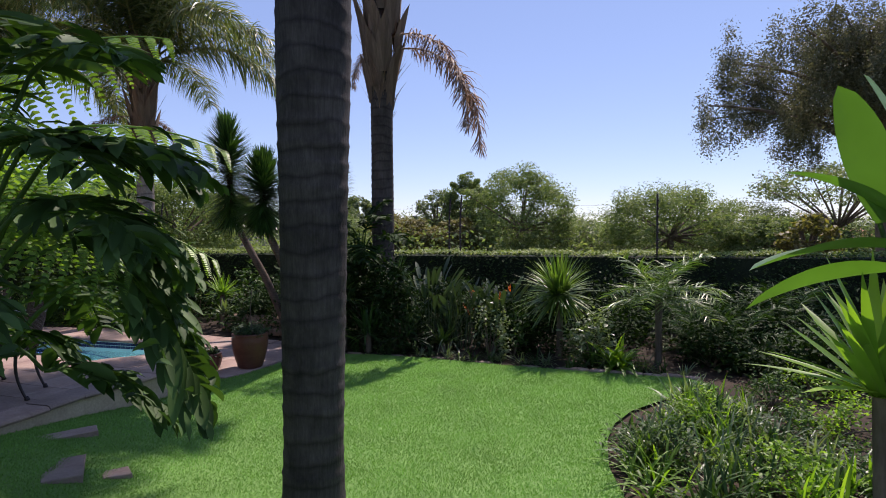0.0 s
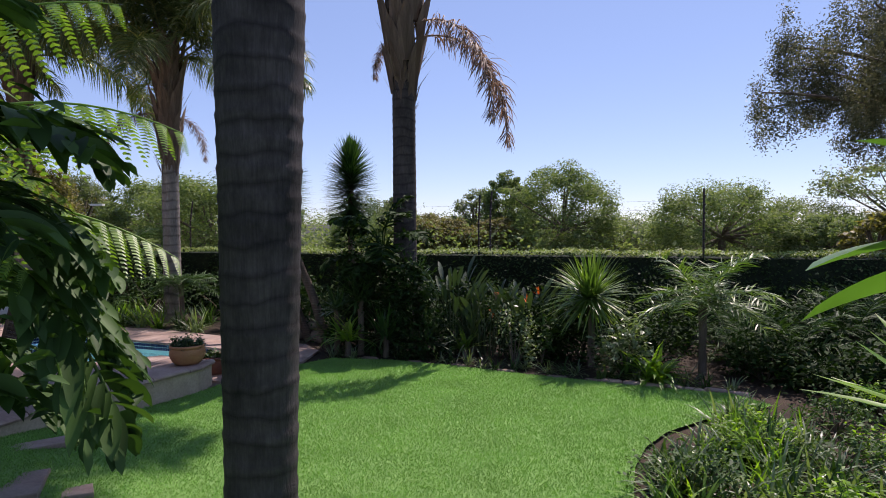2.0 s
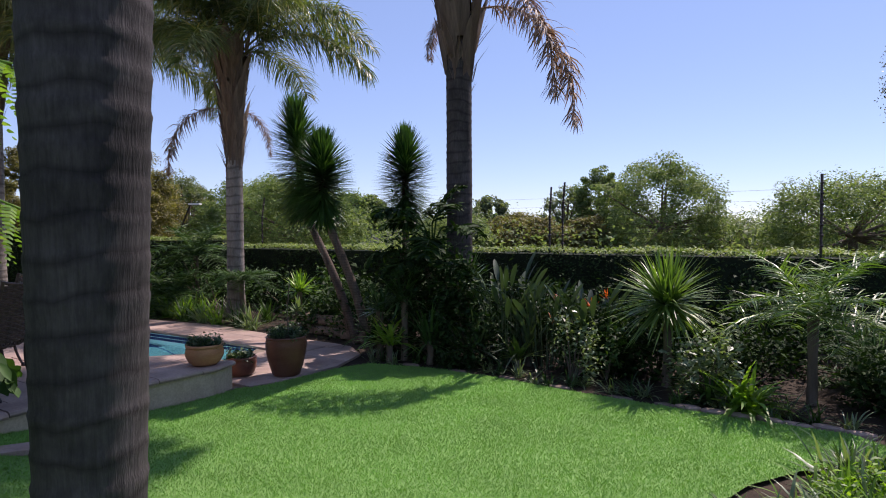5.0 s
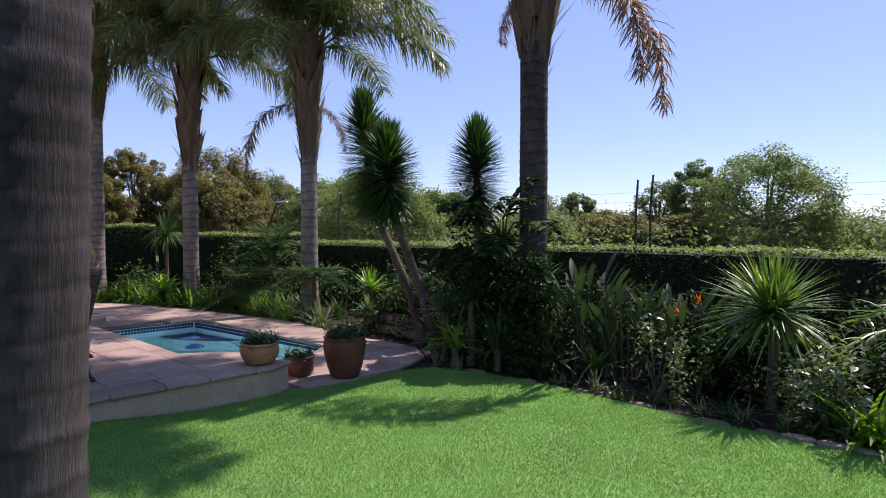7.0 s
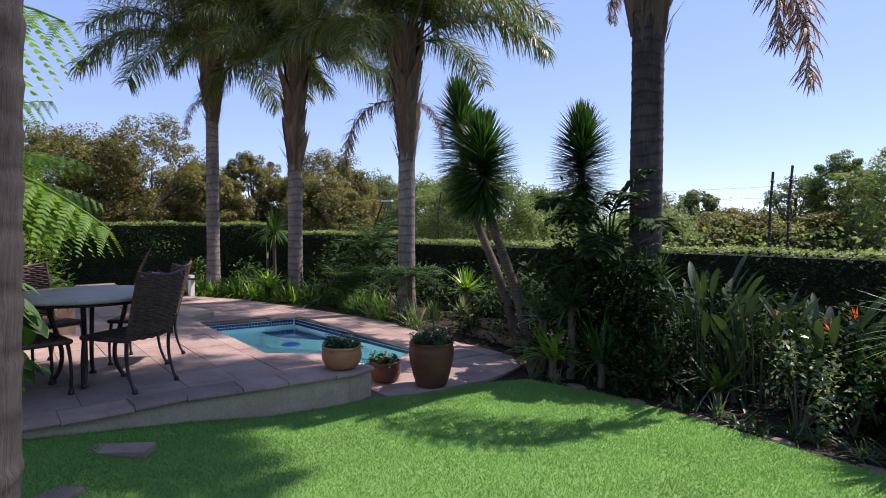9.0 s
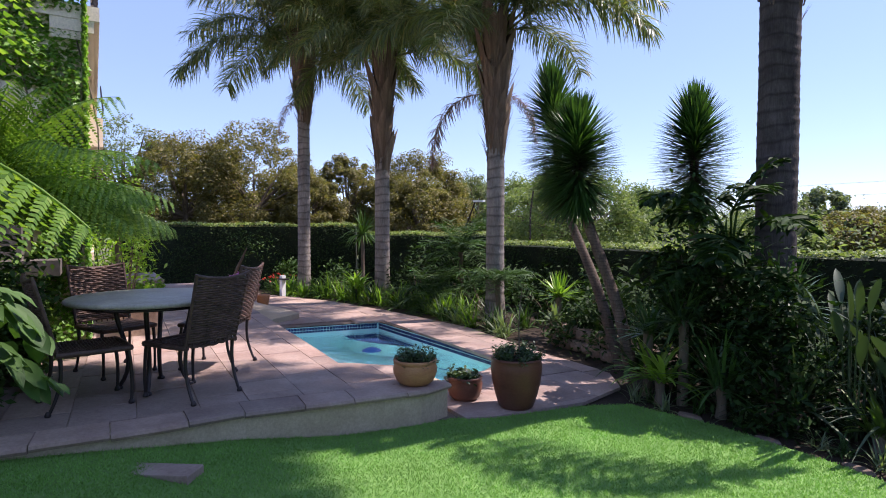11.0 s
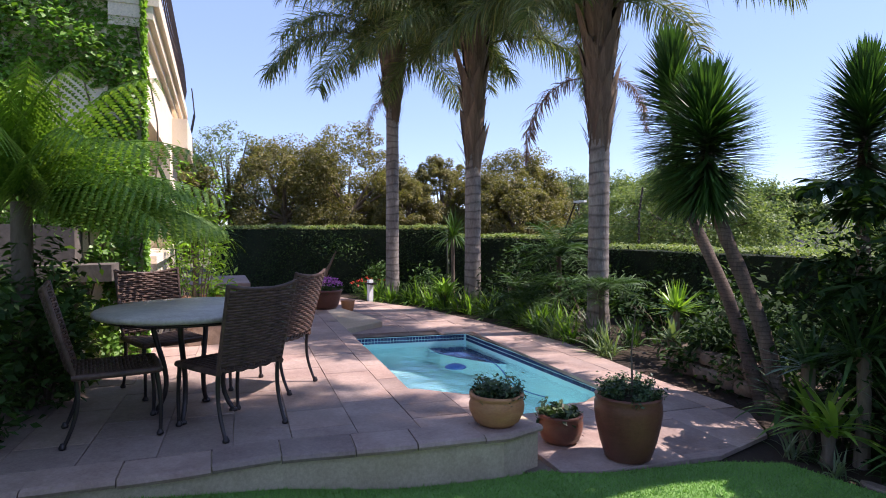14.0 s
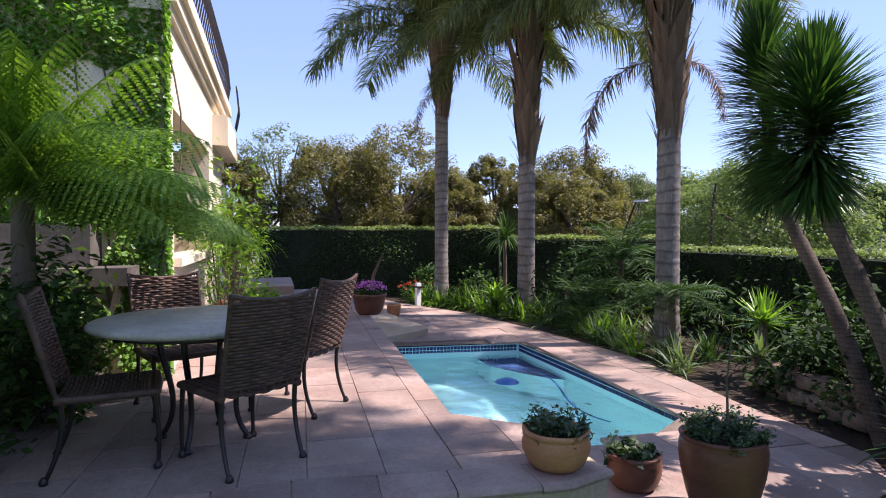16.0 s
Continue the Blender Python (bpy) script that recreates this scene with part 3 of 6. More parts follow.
def spiky_head(geo, foot, top, count, length, width, seed):
    """A tall head of stiff pointed leaves round the end of a stem."""
    rng = np.random.default_rng(seed)
    foot, top = np.array(foot, float), np.array(top, float)
    axis = unit(top - foot)
    s = rng.uniform(0, 1, count)
    a = rng.uniform(0, 2 * np.pi, count)
    e1 = unit(np.cross(axis, (0.3, 0.9, 0.1)))
    e2 = np.cross(axis, e1)
    out = np.cos(a)[:, None] * e1 + np.sin(a)[:, None] * e2
    lift = np.interp(s, [0, 0.35, 0.8, 1], [-0.75, -0.1, 0.6, 1.5]) + rng.normal(0, 0.12, count)
    way = out * np.cos(lift)[:, None] + axis * np.sin(lift)[:, None]
    ln = length * np.interp(s, [0, 0.3, 1], [0.8, 1.0, 0.85]) * rng.uniform(0.85, 1.1, count)
    blades(geo, foot + (top - foot) * s[:, None] + out * 0.03, way, ln, width, 0.1, 3, 0.12, "spike")


def tree_yucca(foot, knee, neck, top, seed, label):
    y = thing("tree_yucca", *foot, label, "yucca", "tree yuccas")
    f = np.array(foot, float)
    g = Geo()
    pts = np.array([f, knee, neck, top], float) - f
    k = np.linspace(0, 3, 30)
    path = np.stack([np.interp(k, range(4), pts[:, c]) for c in range(3)], 1)
    for _ in range(6):
        path[1:-1] = (path[:-2] + path[1:-1] * 2 + path[2:]) / 4
    tube(g, path, np.linspace(0.066, 0.048, 30) + RNG.normal(0, 0.003, 30), 14)
    part("trunk", g, YUCCABARK, y)
    g = Geo()
    spiky_head(g, pts[2], pts[3], 1500, 0.5, 0.04, seed)
    part("leaves", g, L_YUCCA, y, "stiff dark green pointed leaves")


tree_yucca((-3.0, 10.0, -0.03), (-3.45, 10.25, 0.9), (-4.1, 10.5, 1.93), (-4.05, 10.15, 3.3), 1, "leaning tree yucca with a tall spiky green head")
tree_yucca((-2.5, 9.3, -0.03), (-2.76, 9.4, 0.8), (-3.28, 9.52, 1.87), (-3.22, 9.34, 2.62), 2, "leaning tree yucca with a dense spiky head")
tree_yucca((-2.5, 10.85, -0.03), (-2.52, 10.87, 0.8), (-2.55, 10.88, 1.8), (-2.5, 10.75, 2.88), 3, "upright tree yucca with a bottle-brush head")


def strap_plant(name, x, y, z, count, length, width, droop, seed, label, category, material=None, spread=0.12, lift=(0.2, 1.4), stem=0.0, group=""):
    """A rosette or tuft of long arching leaves, on a short stem where it has one."""
    rng = np.random.default_rng(seed)
    p = thing(name, x, y, z, label, category, group)
    a = rng.uniform(0, 2 * np.pi, count)
    e = rng.uniform(*lift, count)
    r = spread * np.sqrt(rng.uniform(0, 1, count))
    b = rng.uniform(0, 2 * np.pi, count)
    base = np.c_[r * np.cos(b), r * np.sin(b), np.full(count, stem)]
    way = np.c_[np.cos(a) * np.cos(e), np.sin(a) * np.cos(e), np.sin(e)]
    g = Geo()
    blades(g, base, way, length * rng.uniform(0.65, 1.1, count), width * rng.uniform(0.8, 1.1, count), droop * rng.uniform(0.5, 1.4, count), 5, 0.12, "strap")
    part("leaves", g, material or L_STRAP, p)
    if stem > 0.05:
        g = Geo()
        tube(g, [(0, 0, 0), (0.01, 0, stem * 0.5), (0, 0, stem + 0.03)], [0.05, 0.04, 0.045], 10)
        part("stem", g, BARK, p)
    return p


def small_palm(x, y, stem, size, count, seed, label, lean=(0, 0), kinds=(0, 1, 2), leaf_material=None):
    rng = np.random.default_rng(seed)
    p = thing("small_palm", x, y, -0.03, label, "small palm")
    g = Geo()
    tube(g, [(0, 0, 0), (lean[0] * 0.4, lean[1] * 0.4, stem * 0.5), (lean[0], lean[1], stem + 0.05)], [0.05, 0.04, 0.05], 10)
    part("trunk", g, BARK, p)
    for k in range(count):
        o = part("frond", SMALL_FRONDS[kinds[k % len(kinds)]], L_STRAP, p)
        if leaf_material:
            o.material_slots[0].link = "OBJECT"
            o.material_slots[0].material = leaf_material
        o.matrix_basis = Matrix.Translation((lean[0], lean[1], stem + 0.03)) @ Matrix.Rotation(k * 2.4 + rng.uniform(-0.3, 0.3), 4, "Z") @ Matrix.Scale(size * rng.uniform(0.8, 1.1), 4)
    return p


def shrub(x, y, z, rx, ry, rz, count, leaf, seed, label, material=None, category="shrub", name="shrub", aspect=0.45, shape=None):
    """A bush: twigs from the ground and many separate leaves in uneven clumps."""
    rng = np.random.default_rng(seed)
    p = thing(name, x, y, z, label, category)
    k = max(6, count // 60)
    d = unit(rng.normal(size=(k, 3)))
    d[:, 2] = np.abs(d[:, 2])
    cl = d * (rng.uniform(0.35, 1.0, (k, 1)) ** 0.6) * np.array((rx, ry, rz)) + np.array((0, 0, rz * 0.15))
    g = Geo()
    for c in cl[:14]:
        tube(g, [(c[0] * 0.1, c[1] * 0.1, 0), (c[0] * 0.5, c[1] * 0.45, c[2] * 0.6), tuple(c)], [0.012, 0.008, 0.003], 5, False)
    part("branching", g, BARK, p)
    at = cl[rng.integers(0, k, count)] + rng.normal(0, 1, (count, 3)) * np.array((rx, ry, rz)) * 0.2
    at[:, 2] = np.abs(at[:, 2]) + 0.01
    g = Geo()
    leaves(g, at, leaf * rng.uniform(0.6, 1.2, count), rng, 0.25, aspect)
    part("foliage", g, material or L_BROAD, p)
    return p


def tree(x, y, top, spread, seed, label, material, leaf=0.2, count=9000, low=0.25, name="tree", flat=0.7, trunk_r=0.16):
    """A tree with a forked trunk and a crown of many loose leaf clumps."""
    rng = np.random.default_rng(seed)
    p = thing(name, x, y, -0.03, label, "tree", "trees beyond the hedge")
    g = Geo()
    tube(g, [(0, 0, 0), (0.1, 0.05, top * 0.2), (0.05, 0.1, top * 0.42)], [trunk_r * 1.3, trunk_r, trunk_r * 0.75], 9)
    k = 170
    d = unit(rng.normal(size=(k, 3)))
    cl = d * (rng.uniform(0.3, 1.0, (k, 1)) ** 0.4)
    z0 = top * (low + (1 - low) * 0.5)
    cl = cl * np.array((spread / 2, spread / 2, top * (1 - low) * 0.5)) * 0.86 + np.array((0, 0, z0))
    for c in cl[:22]:
        mid = (c * np.array((0.5, 0.5, 1)) + np.array((0, 0, top * 0.35))) / np.array((1, 1, 2))
        tube(g, [(0.05, 0.08, top * 0.36), tuple(mid), tuple(c)], [trunk_r * 0.5, trunk_r * 0.28, 0.02], 6, False)
    part("trunk", g, BARK, p)
    rad = rng.uniform(0.05, 0.115, k) * spread
    i = rng.integers(0, k, count)
    e = unit(rng.normal(size=(count, 3))) * (rng.uniform(0.2, 1, (count, 1)) ** 0.5)
    at = cl[i] + e * rad[i][:, None] * np.array((1, 1, flat))
    at[:, 2] = np.maximum(at[:, 2], 0.1)
    g = Geo()
    leaves(g, at, leaf * rng.uniform(0.5, 1.2, count), rng, 0.2, 0.5, e * 1.0)
    part("crown", g, material, p)
    return p


GREEN = "round leafy green tree beyond the hedge"
OLIVE = "olive-brown drooping tree beyond the hedge"
for k, (x, y, top, w, kind) in enumerate([
    (-25.2, 12.2, 6.6, 4.4, 2), (-23.8, 14.0, 5.8, 5.4, 1), (-22.2, 16.1, 6.4, 5.4, 1), (-21.4, 20.4, 5.4, 3.4, 1), (-19.3, 23.1, 5.5, 5.2, 1), (-19.1, 26.7, 4.9, 3.6, 2),
    (-10.3, 21.7, 3.9, 6.0, 0), (-25.5, 10.0, 5.2, 4.5, 1), (-14.0, 24.5, 4.2, 5.5, 0), (-6.6, 31.0, 3.6, 3.6, 2), (0.6, 29.2, 4.75, 3.0, 0), (-1.0, 30.5, 4.1, 2.6, 2),
    (2.85, 26.5, 4.75, 5.8, 0), (8.9, 25.2, 3.75, 6.9, 0), (13.4, 28.0, 3.1, 5.2, 2), (-3.4, 32.0, 2.6, 4.6, 1), (-7.4, 46.3, 4.6, 3.5, 2), (-14.0, 36.5, 4.2, 5.0, 0), (-17.0, 30.0, 4.6, 5.0, 2),
    (-20.6, 17.8, 4.2, 3.6, 1), (-17.5, 21.0, 4.0, 4.2, 1), (0.0, 27.0, 2.2, 3.6, 1), (5.6, 29.0, 2.3, 4.4, 2), (-2.4, 28.0, 2.3, 3.6, 1), (12.0, 23.0, 2.2, 4.0, 0), (16.5, 27.0, 2.4, 5.0, 2), (-5.6, 27.0, 2.4, 4.2, 0), (-28.0, 8.0, 5.0, 5.0, 1), (-26.5, 16.5, 5.4, 5.0, 1), (-24.5, 19.5, 5.0, 5.0, 1), (-22.5, 23.5, 4.6, 4.6, 1), (-21.0, 28.5, 4.6, 4.6, 1), (-15.5, 29.0, 3.6, 4.5, 0)]):
    tree(x, y, top, w, 100 + k, (GREEN, OLIVE, "thin grey-green tree beyond the hedge")[kind], (L_TREE, L_OLIVE, L_GREY)[kind], 0.12 if math.hypot(x, y) < 36 else 0.26, (40000 if kind == 1 else 32000) if kind != 2 else 12000, 0.0, flat=0.8)


# ---- tree at the side, far acacia ----
def side_tree():
    rng = np.random.default_rng(77)
    p = thing("tree", 9.15, 13.2, -0.03, "large spreading tree with loose drooping grey-green foliage", "tree")
    g = Geo()
    tube(g, [(0, 0, 0), (-0.1, 0, 1.5), (-0.3, -0.1, 3.0), (-0.5, -0.2, 4.4)], [0.3, 0.25, 0.22, 0.15], 12)
    cl = []
    for k in range(34):
        a, r = rng.uniform(0, 2 * np.pi), rng.uniform(1.0, 3.9)
        e = np.array((-0.6 + r * math.cos(a), -0.6 + 0.7 * r * math.sin(a), 5.7 - 0.1 * r * r + rng.uniform(-0.5, 0.9)))
        s = np.array((-0.4, -0.15, rng.uniform(3.2, 4.4)))
        m = (s + e) / 2 + np.array((0, 0, 0.5))
        q = np.linspace(0, 1, 8)[:, None]
        path = (1 - q) ** 2 * s + 2 * q * (1 - q) * m + q * q * e
        tube(g, path, np.linspace(0.08, 0.015, 8), 6, False)
        for _ in range(16):
            c = path[rng.integers(3, 8)] + rng.normal(0, 0.32, 3)
            cl.append(c)
            if rng.uniform() < 0.5:
                cl.append(c + np.array((rng.normal(0, 0.15), rng.normal(0, 0.15), -0.45)))
    part("trunk", g, BARK, p)
    cl = np.array(cl)
    n = 210000
    i = rng.integers(0, len(cl), n)
    g = Geo()
    leaves(g, cl[i] + rng.normal(0, 0.1, (n, 3)) * np.array((1, 1, 1.5)), rng.uniform(0.04, 0.075, n), rng, 0.0, 0.45)
    part("crown", g, L_SIDE, p)


side_tree()
rng_ = np.random.default_rng(17)
n_ = 170000
cl_ = np.c_[rng_.uniform(-30, 45, 260), rng_.uniform(40, 75, 260), rng_.uniform(0.3, 2.3, 260)]
cl_ = np.r_[cl_, np.c_[rng_.uniform(-9, 24, 110), rng_.uniform(24, 34, 110), rng_.uniform(0.1, 1.0, 110)]]
cl_ = np.r_[cl_, np.c_[rng_.uniform(-32, -9, 120), rng_.uniform(27, 42, 120), rng_.uniform(0.2, 1.7, 120)]]
g = Geo()
leaves(g, cl_[rng_.integers(0, len(cl_), n_)] + rng_.normal(0, 1, (n_, 3)) * np.array((1.5, 1.5, 0.55)), rng_.uniform(0.1, 0.24, n_), rng_, 0.2, 0.5)
tagged(part("far_thicket", g, L_TREE), "low green bushveld thicket in the distance", "thicket", kind="stuff")
tree(16.2, 25.5, 4.6, 7.6, 300, "flat-topped thorn tree with thin feathery foliage", L_GREY, 0.16, 7000, 0.55, flat=0.35, trunk_r=0.12)
tree(10.9, 19.0, 2.3, 2.0, 301, "low dark bush with a spiky top beyond the hedge", L_OLIVE, 0.2, 2500, 0.0)


# ---- plants of the far bed ----
def paddles(x, y, count, height, seed, label, leaf=0.5, wide=0.1, spread=0.28, flowers=0, z=-0.03, name="strelitzia", lean=0.35, aim=None):
    """Upright paddle leaves on long stalks, with crane flowers."""
    rng = np.random.default_rng(seed)
    p = thing(name, x, y, z, label, "strelitzia")
    a = rng.uniform(0, 2 * np.pi, count)
    out = np.c_[np.cos(a), np.sin(a), np.zeros(count)]
    base = out * spread * rng.uniform(0.2, 1, (count, 1))
    h = height * rng.uniform(0.6, 1.05, count)
    tip = base + out * (lean * h * rng.uniform(0.3, 1.2, count))[:, None] + np.array((0, 0, 1.0)) * h[:, None]
    if aim is not None:
        tip = tip + np.array(aim) * rng.uniform(0.3, 1.0, (count, 1))
    g = Geo()
    for b, t in zip(base, tip):
        tube(g, [b, (b + t) / 2 + (t - b) * 0.02, t], [0.012, 0.009, 0.006], 5, False)
    blades(g, tip, unit(tip - base) + out * 0.35, leaf * rng.uniform(0.75, 1.15, count), wide * rng.uniform(0.8, 1.1, count), 0.5, 8, 0.16, "leaf", rng.normal(0, 0.9, count))
    part("leaves", g, L_DUSK if leaf < 0.5 else L_STRAP, p)
    for _ in range(flowers):
        c = tip[rng.integers(0, count)] * np.array((0.9, 0.9, 1.12))
        g = Geo()
        w = rng.normal(0, 0.6, (7, 3)) + np.array((-0.4, -0.3, 0.9))
        blades(g, np.repeat(c[None], 7, 0), w, 0.14, 0.03, 0.0, 2, 0, "spike")
        part("flower", g, ORANGE, p, "orange crane flower")
    return p


ORANGE = leaf_mat("orange_petal", (0.75, 0.12, 0.02), (0.85, 0.22, 0.03), 0.3, 0.5, None, 0.5, (1.2, 1.0, 0.8))
PURPLE = leaf_mat("purple_petal", (0.42, 0.06, 0.38), (0.62, 0.22, 0.58), 0.3, 0.5, (0.75, 0.45, 0.72), 0.4, (1.2, 0.9, 1.2))
REDDISH = leaf_mat("red_petal", (0.45, 0.03, 0.02), (0.6, 0.06, 0.04), 0.3, 0.5, None, 0.4, (1.2, 0.8, 0.8))
WHITEPETAL = leaf_mat("white_petal", (0.6, 0.6, 0.56), (0.8, 0.8, 0.76), 0.3, 0.5, None, 0.4, (1.0, 1.0, 0.9))

paddles(-0.75, 9.35, 40, 1.0, 1, "clump of upright grey-green strelitzia leaves", 0.36, 0.075, flowers=0, lean=0.22)
paddles(-0.25, 9.3, 30, 0.72, 2, "strelitzia clump with orange crane flowers", 0.34, 0.07, flowers=3, lean=0.25)
paddles(0.25, 9.25, 34, 0.75, 3, "strelitzia clump with one bright orange crane flower", 0.36, 0.075, flowers=2, lean=0.25)
strap_plant("spiky_plant", 1.06, 8.6, -0.03, 430, 0.66, 0.027, 0.5, 11, "round head of long narrow green sword leaves", "cordyline", L_SWORD, 0.07, (-0.75, 1.5), 0.86)
small_palm(2.3, 8.25, 0.78, 0.95, 20, 12, "young feather palm on a thin stem", (0, 0), (0, 1, 2), L_SWORD)
shrub(0.1, 8.6, -0.03, 0.3, 0.26, 0.62, 800, 0.06, 13, "pale silvery-leaved shrub at the lawn edge", L_PALE)
shrub(0.45, 8.75, -0.03, 0.35, 0.3, 0.45, 350, 0.08, 14, "low dark shrub with pale leaf edges", L_STRAP)
shrub(1.35, 8.05, -0.03, 0.33, 0.28, 0.62, 700, 0.085, 15, "leafy shrub under the sword-leaved plant", L_PALE)
strap_plant("agapanthus", 1.62, 7.8, -0.03, 60, 0.58, 0.06, 1.7, 16, "arching glossy strap leaves at the lawn edge", "agapanthus", L_FERN, 0.1)
strap_plant("agapanthus", 1.4, 8.05, -0.03, 60, 0.55, 0.045, 1.4, 17, "arching glossy strap leaves with pale tips", "agapanthus", L_STRAP, 0.1)
for k, (x, y, s) in enumerate([(2.75, 8.35, 0.55), (3.3, 8.1, 0.8), (4.2, 8.6, 1.0), (3.8, 9.2, 1.1), (3.0, 9.0, 0.8)]):
    small_palm(x, y, 0.12 + 0.12 * (k % 3), s, 16, 60 + k, "dark shaded fern-like cycad in the bed")
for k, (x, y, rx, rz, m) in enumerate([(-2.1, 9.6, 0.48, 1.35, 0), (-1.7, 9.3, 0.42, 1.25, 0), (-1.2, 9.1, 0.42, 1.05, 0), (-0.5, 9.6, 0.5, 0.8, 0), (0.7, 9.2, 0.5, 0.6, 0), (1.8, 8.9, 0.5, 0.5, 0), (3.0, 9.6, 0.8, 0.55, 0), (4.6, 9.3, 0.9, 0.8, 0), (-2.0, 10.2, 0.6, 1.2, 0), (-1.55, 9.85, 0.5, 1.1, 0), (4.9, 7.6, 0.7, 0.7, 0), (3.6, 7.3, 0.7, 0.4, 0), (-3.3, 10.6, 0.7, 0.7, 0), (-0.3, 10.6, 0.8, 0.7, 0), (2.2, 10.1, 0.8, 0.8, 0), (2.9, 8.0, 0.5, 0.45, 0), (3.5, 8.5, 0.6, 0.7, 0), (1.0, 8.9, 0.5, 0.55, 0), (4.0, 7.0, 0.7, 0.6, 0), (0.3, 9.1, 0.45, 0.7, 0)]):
    shrub(x, y, -0.03, rx, rx * 0.8, rz, int(1100 + 900 * rz), 0.085, 200 + k, "dark evergreen shrub, the bed's shade deepened in its leaf colour", L_BROAD)
strap_plant("fern", -2.15, 9.0, -0.03, 46, 0.5, 0.05, 1.1, 21, "pale green sword fern at the end of the lawn", "fern", L_BRIGHT, 0.1, (0.2, 1.2), 0.22)
strap_plant("fern", -2.5, 9.35, -0.03, 46, 0.5, 0.04, 1.0, 22, "dark sword fern under the yuccas", "fern", L_STRAP, 0.1, (0.2, 1.2), 0.2)
strap_plant("bromeliad", -0.55, 9.0, -0.03, 30, 0.4, 0.045, 0.8, 23, "green rosette with a red flower", "bromeliad", L_SWORD, 0.05, (0.3, 1.3), 0.1)
for k, (x, y, n, ln, st) in enumerate([(-2.0, 9.15, 70, 0.55, 0.75), (-1.62, 9.0, 60, 0.6, 0.25), (-1.1, 9.05, 60, 0.7, 0.2), (-1.85, 9.7, 80, 0.6, 1.15), (-1.25, 9.45, 60, 0.6, 0.9), (-0.45, 9.2, 50, 0.8, 0.15), (0.55, 9.0, 50, 0.6, 0.3)]):
    strap_plant("sword_plant", x, y, -0.03, n, ln, 0.03, 0.7, 640 + k, "dark arching sword-leaved plant in the shaded bed", "sword plant", (L_STRAP, L_YUCCA, L_DUSK)[k % 3], 0.08, (-0.2, 1.45), st, "sword plants of the bed")
strap_plant("fan_plant", -2.35, 9.2, -0.03, 60, 0.4, 0.03, 0.3, 24, "stiff dark fan of pointed leaves", "yucca", L_YUCCA, 0.05, (-0.1, 1.4), 0.6)
for k in range(26):
    x = -2.4 + k * 0.19 + RNG.uniform(-0.05, 0.05)
    y = 8.78 - max(0, x + 1.6) * 0.37 + RNG.uniform(0.05, 0.3)
    strap_plant("edging_plant", x, y, -0.03, 26, 0.2 + 0.12 * RNG.uniform(), 0.016, 1.2, 400 + k, "small grassy tuft along the bed edge", "tuft", (L_STRAP, L_YUCCA, L_PALE)[k % 3 if k % 5 else 2], 0.06, (0.3, 1.4), 0, "tufts along the bed")


# ---- bed behind the pool ----
def along(pts, n):
    p = np.array(pts, float)
    d = np.r_[0, np.cumsum(np.linalg.norm(np.diff(p, axis=0), axis=1))]
    s = (np.arange(n) + 0.5) / n * d[-1]
    return np.stack([np.interp(s, d, p[:, k]) for k in range(2)], 1)


for k, (x, y) in enumerate(along([(-12.9, 11.35), (-10.2, 11.75), (-8.2, 11.6), (-6.6, 11.3)], 30)):
    strap_plant("agapanthus", x + RNG.uniform(-0.1, 0.1), y + RNG.uniform(0, 0.5), -0.03, 44, 0.5 + 0.15 * RNG.uniform(), 0.035, 1.3, 500 + k, "bright green strap-leaved clump beside the pool paving", "agapanthus", (L_STRAP, L_FERN)[k % 2], 0.12, (0.3, 1.45), 0, "clumps beside the pool")
strap_plant("hosta", -9.95, 11.75, -0.03, 40, 0.5, 0.08, 1.0, 31, "yellow-green broad-leaved rosette beside the palm", "foliage plant", L_BRIGHT, 0.12, (0.4, 1.3), 0.3)
strap_plant("cordyline", -10.9, 12.7, -0.03, 130, 0.75, 0.03, 1.2, 32, "drooping mop of narrow leaves on a thin stem", "cordyline", L_STRAP, 0.05, (-0.2, 1.5), 1.45)
small_palm(-7.75, 11.85, 0.25, 1.0, 26, 33, "large dark green cycad with stiff arching fronds")
small_palm(-7.9, 12.9, 1.1, 1.05, 22, 34, "small leaning date palm behind the pool", (0.15, -0.25))
small_palm(-5.85, 11.45, 0.72, 0.8, 22, 35, "small feathery palm in front of a tall trunk", (0, -0.05), (1, 2, 1))
strap_plant("fan_palm", -4.6, 11.25, -0.03, 90, 0.42, 0.035, 0.25, 36, "bright yellow-green fan of pointed leaves", "yucca", L_BRIGHT, 0.06, (-0.1, 1.5), 0.6)
strap_plant("agave", -4.42, 10.85, -0.03, 30, 0.3, 0.06, 0.2, 37, "pale grey-green agave rosette", "agave", L_PALE, 0.04, (0.1, 1.3), 0.3)
for k, (x, y) in enumerate([(-6.9, 11.25), (-6.5, 11.15), (-6.1, 11.05), (-5.6, 10.95), (-5.2, 10.7), (-7.2, 11.5), (-5.4, 11.5), (-6.4, 11.9)]):
    strap_plant("flax", x, y, -0.03, 50, 0.55, 0.025, 1.0, 540 + k, "tuft of thin arching leaves beside the paving", "tuft", (L_STRAP, L_PALE, L_FERN)[k % 3], 0.1, (0.3, 1.4))
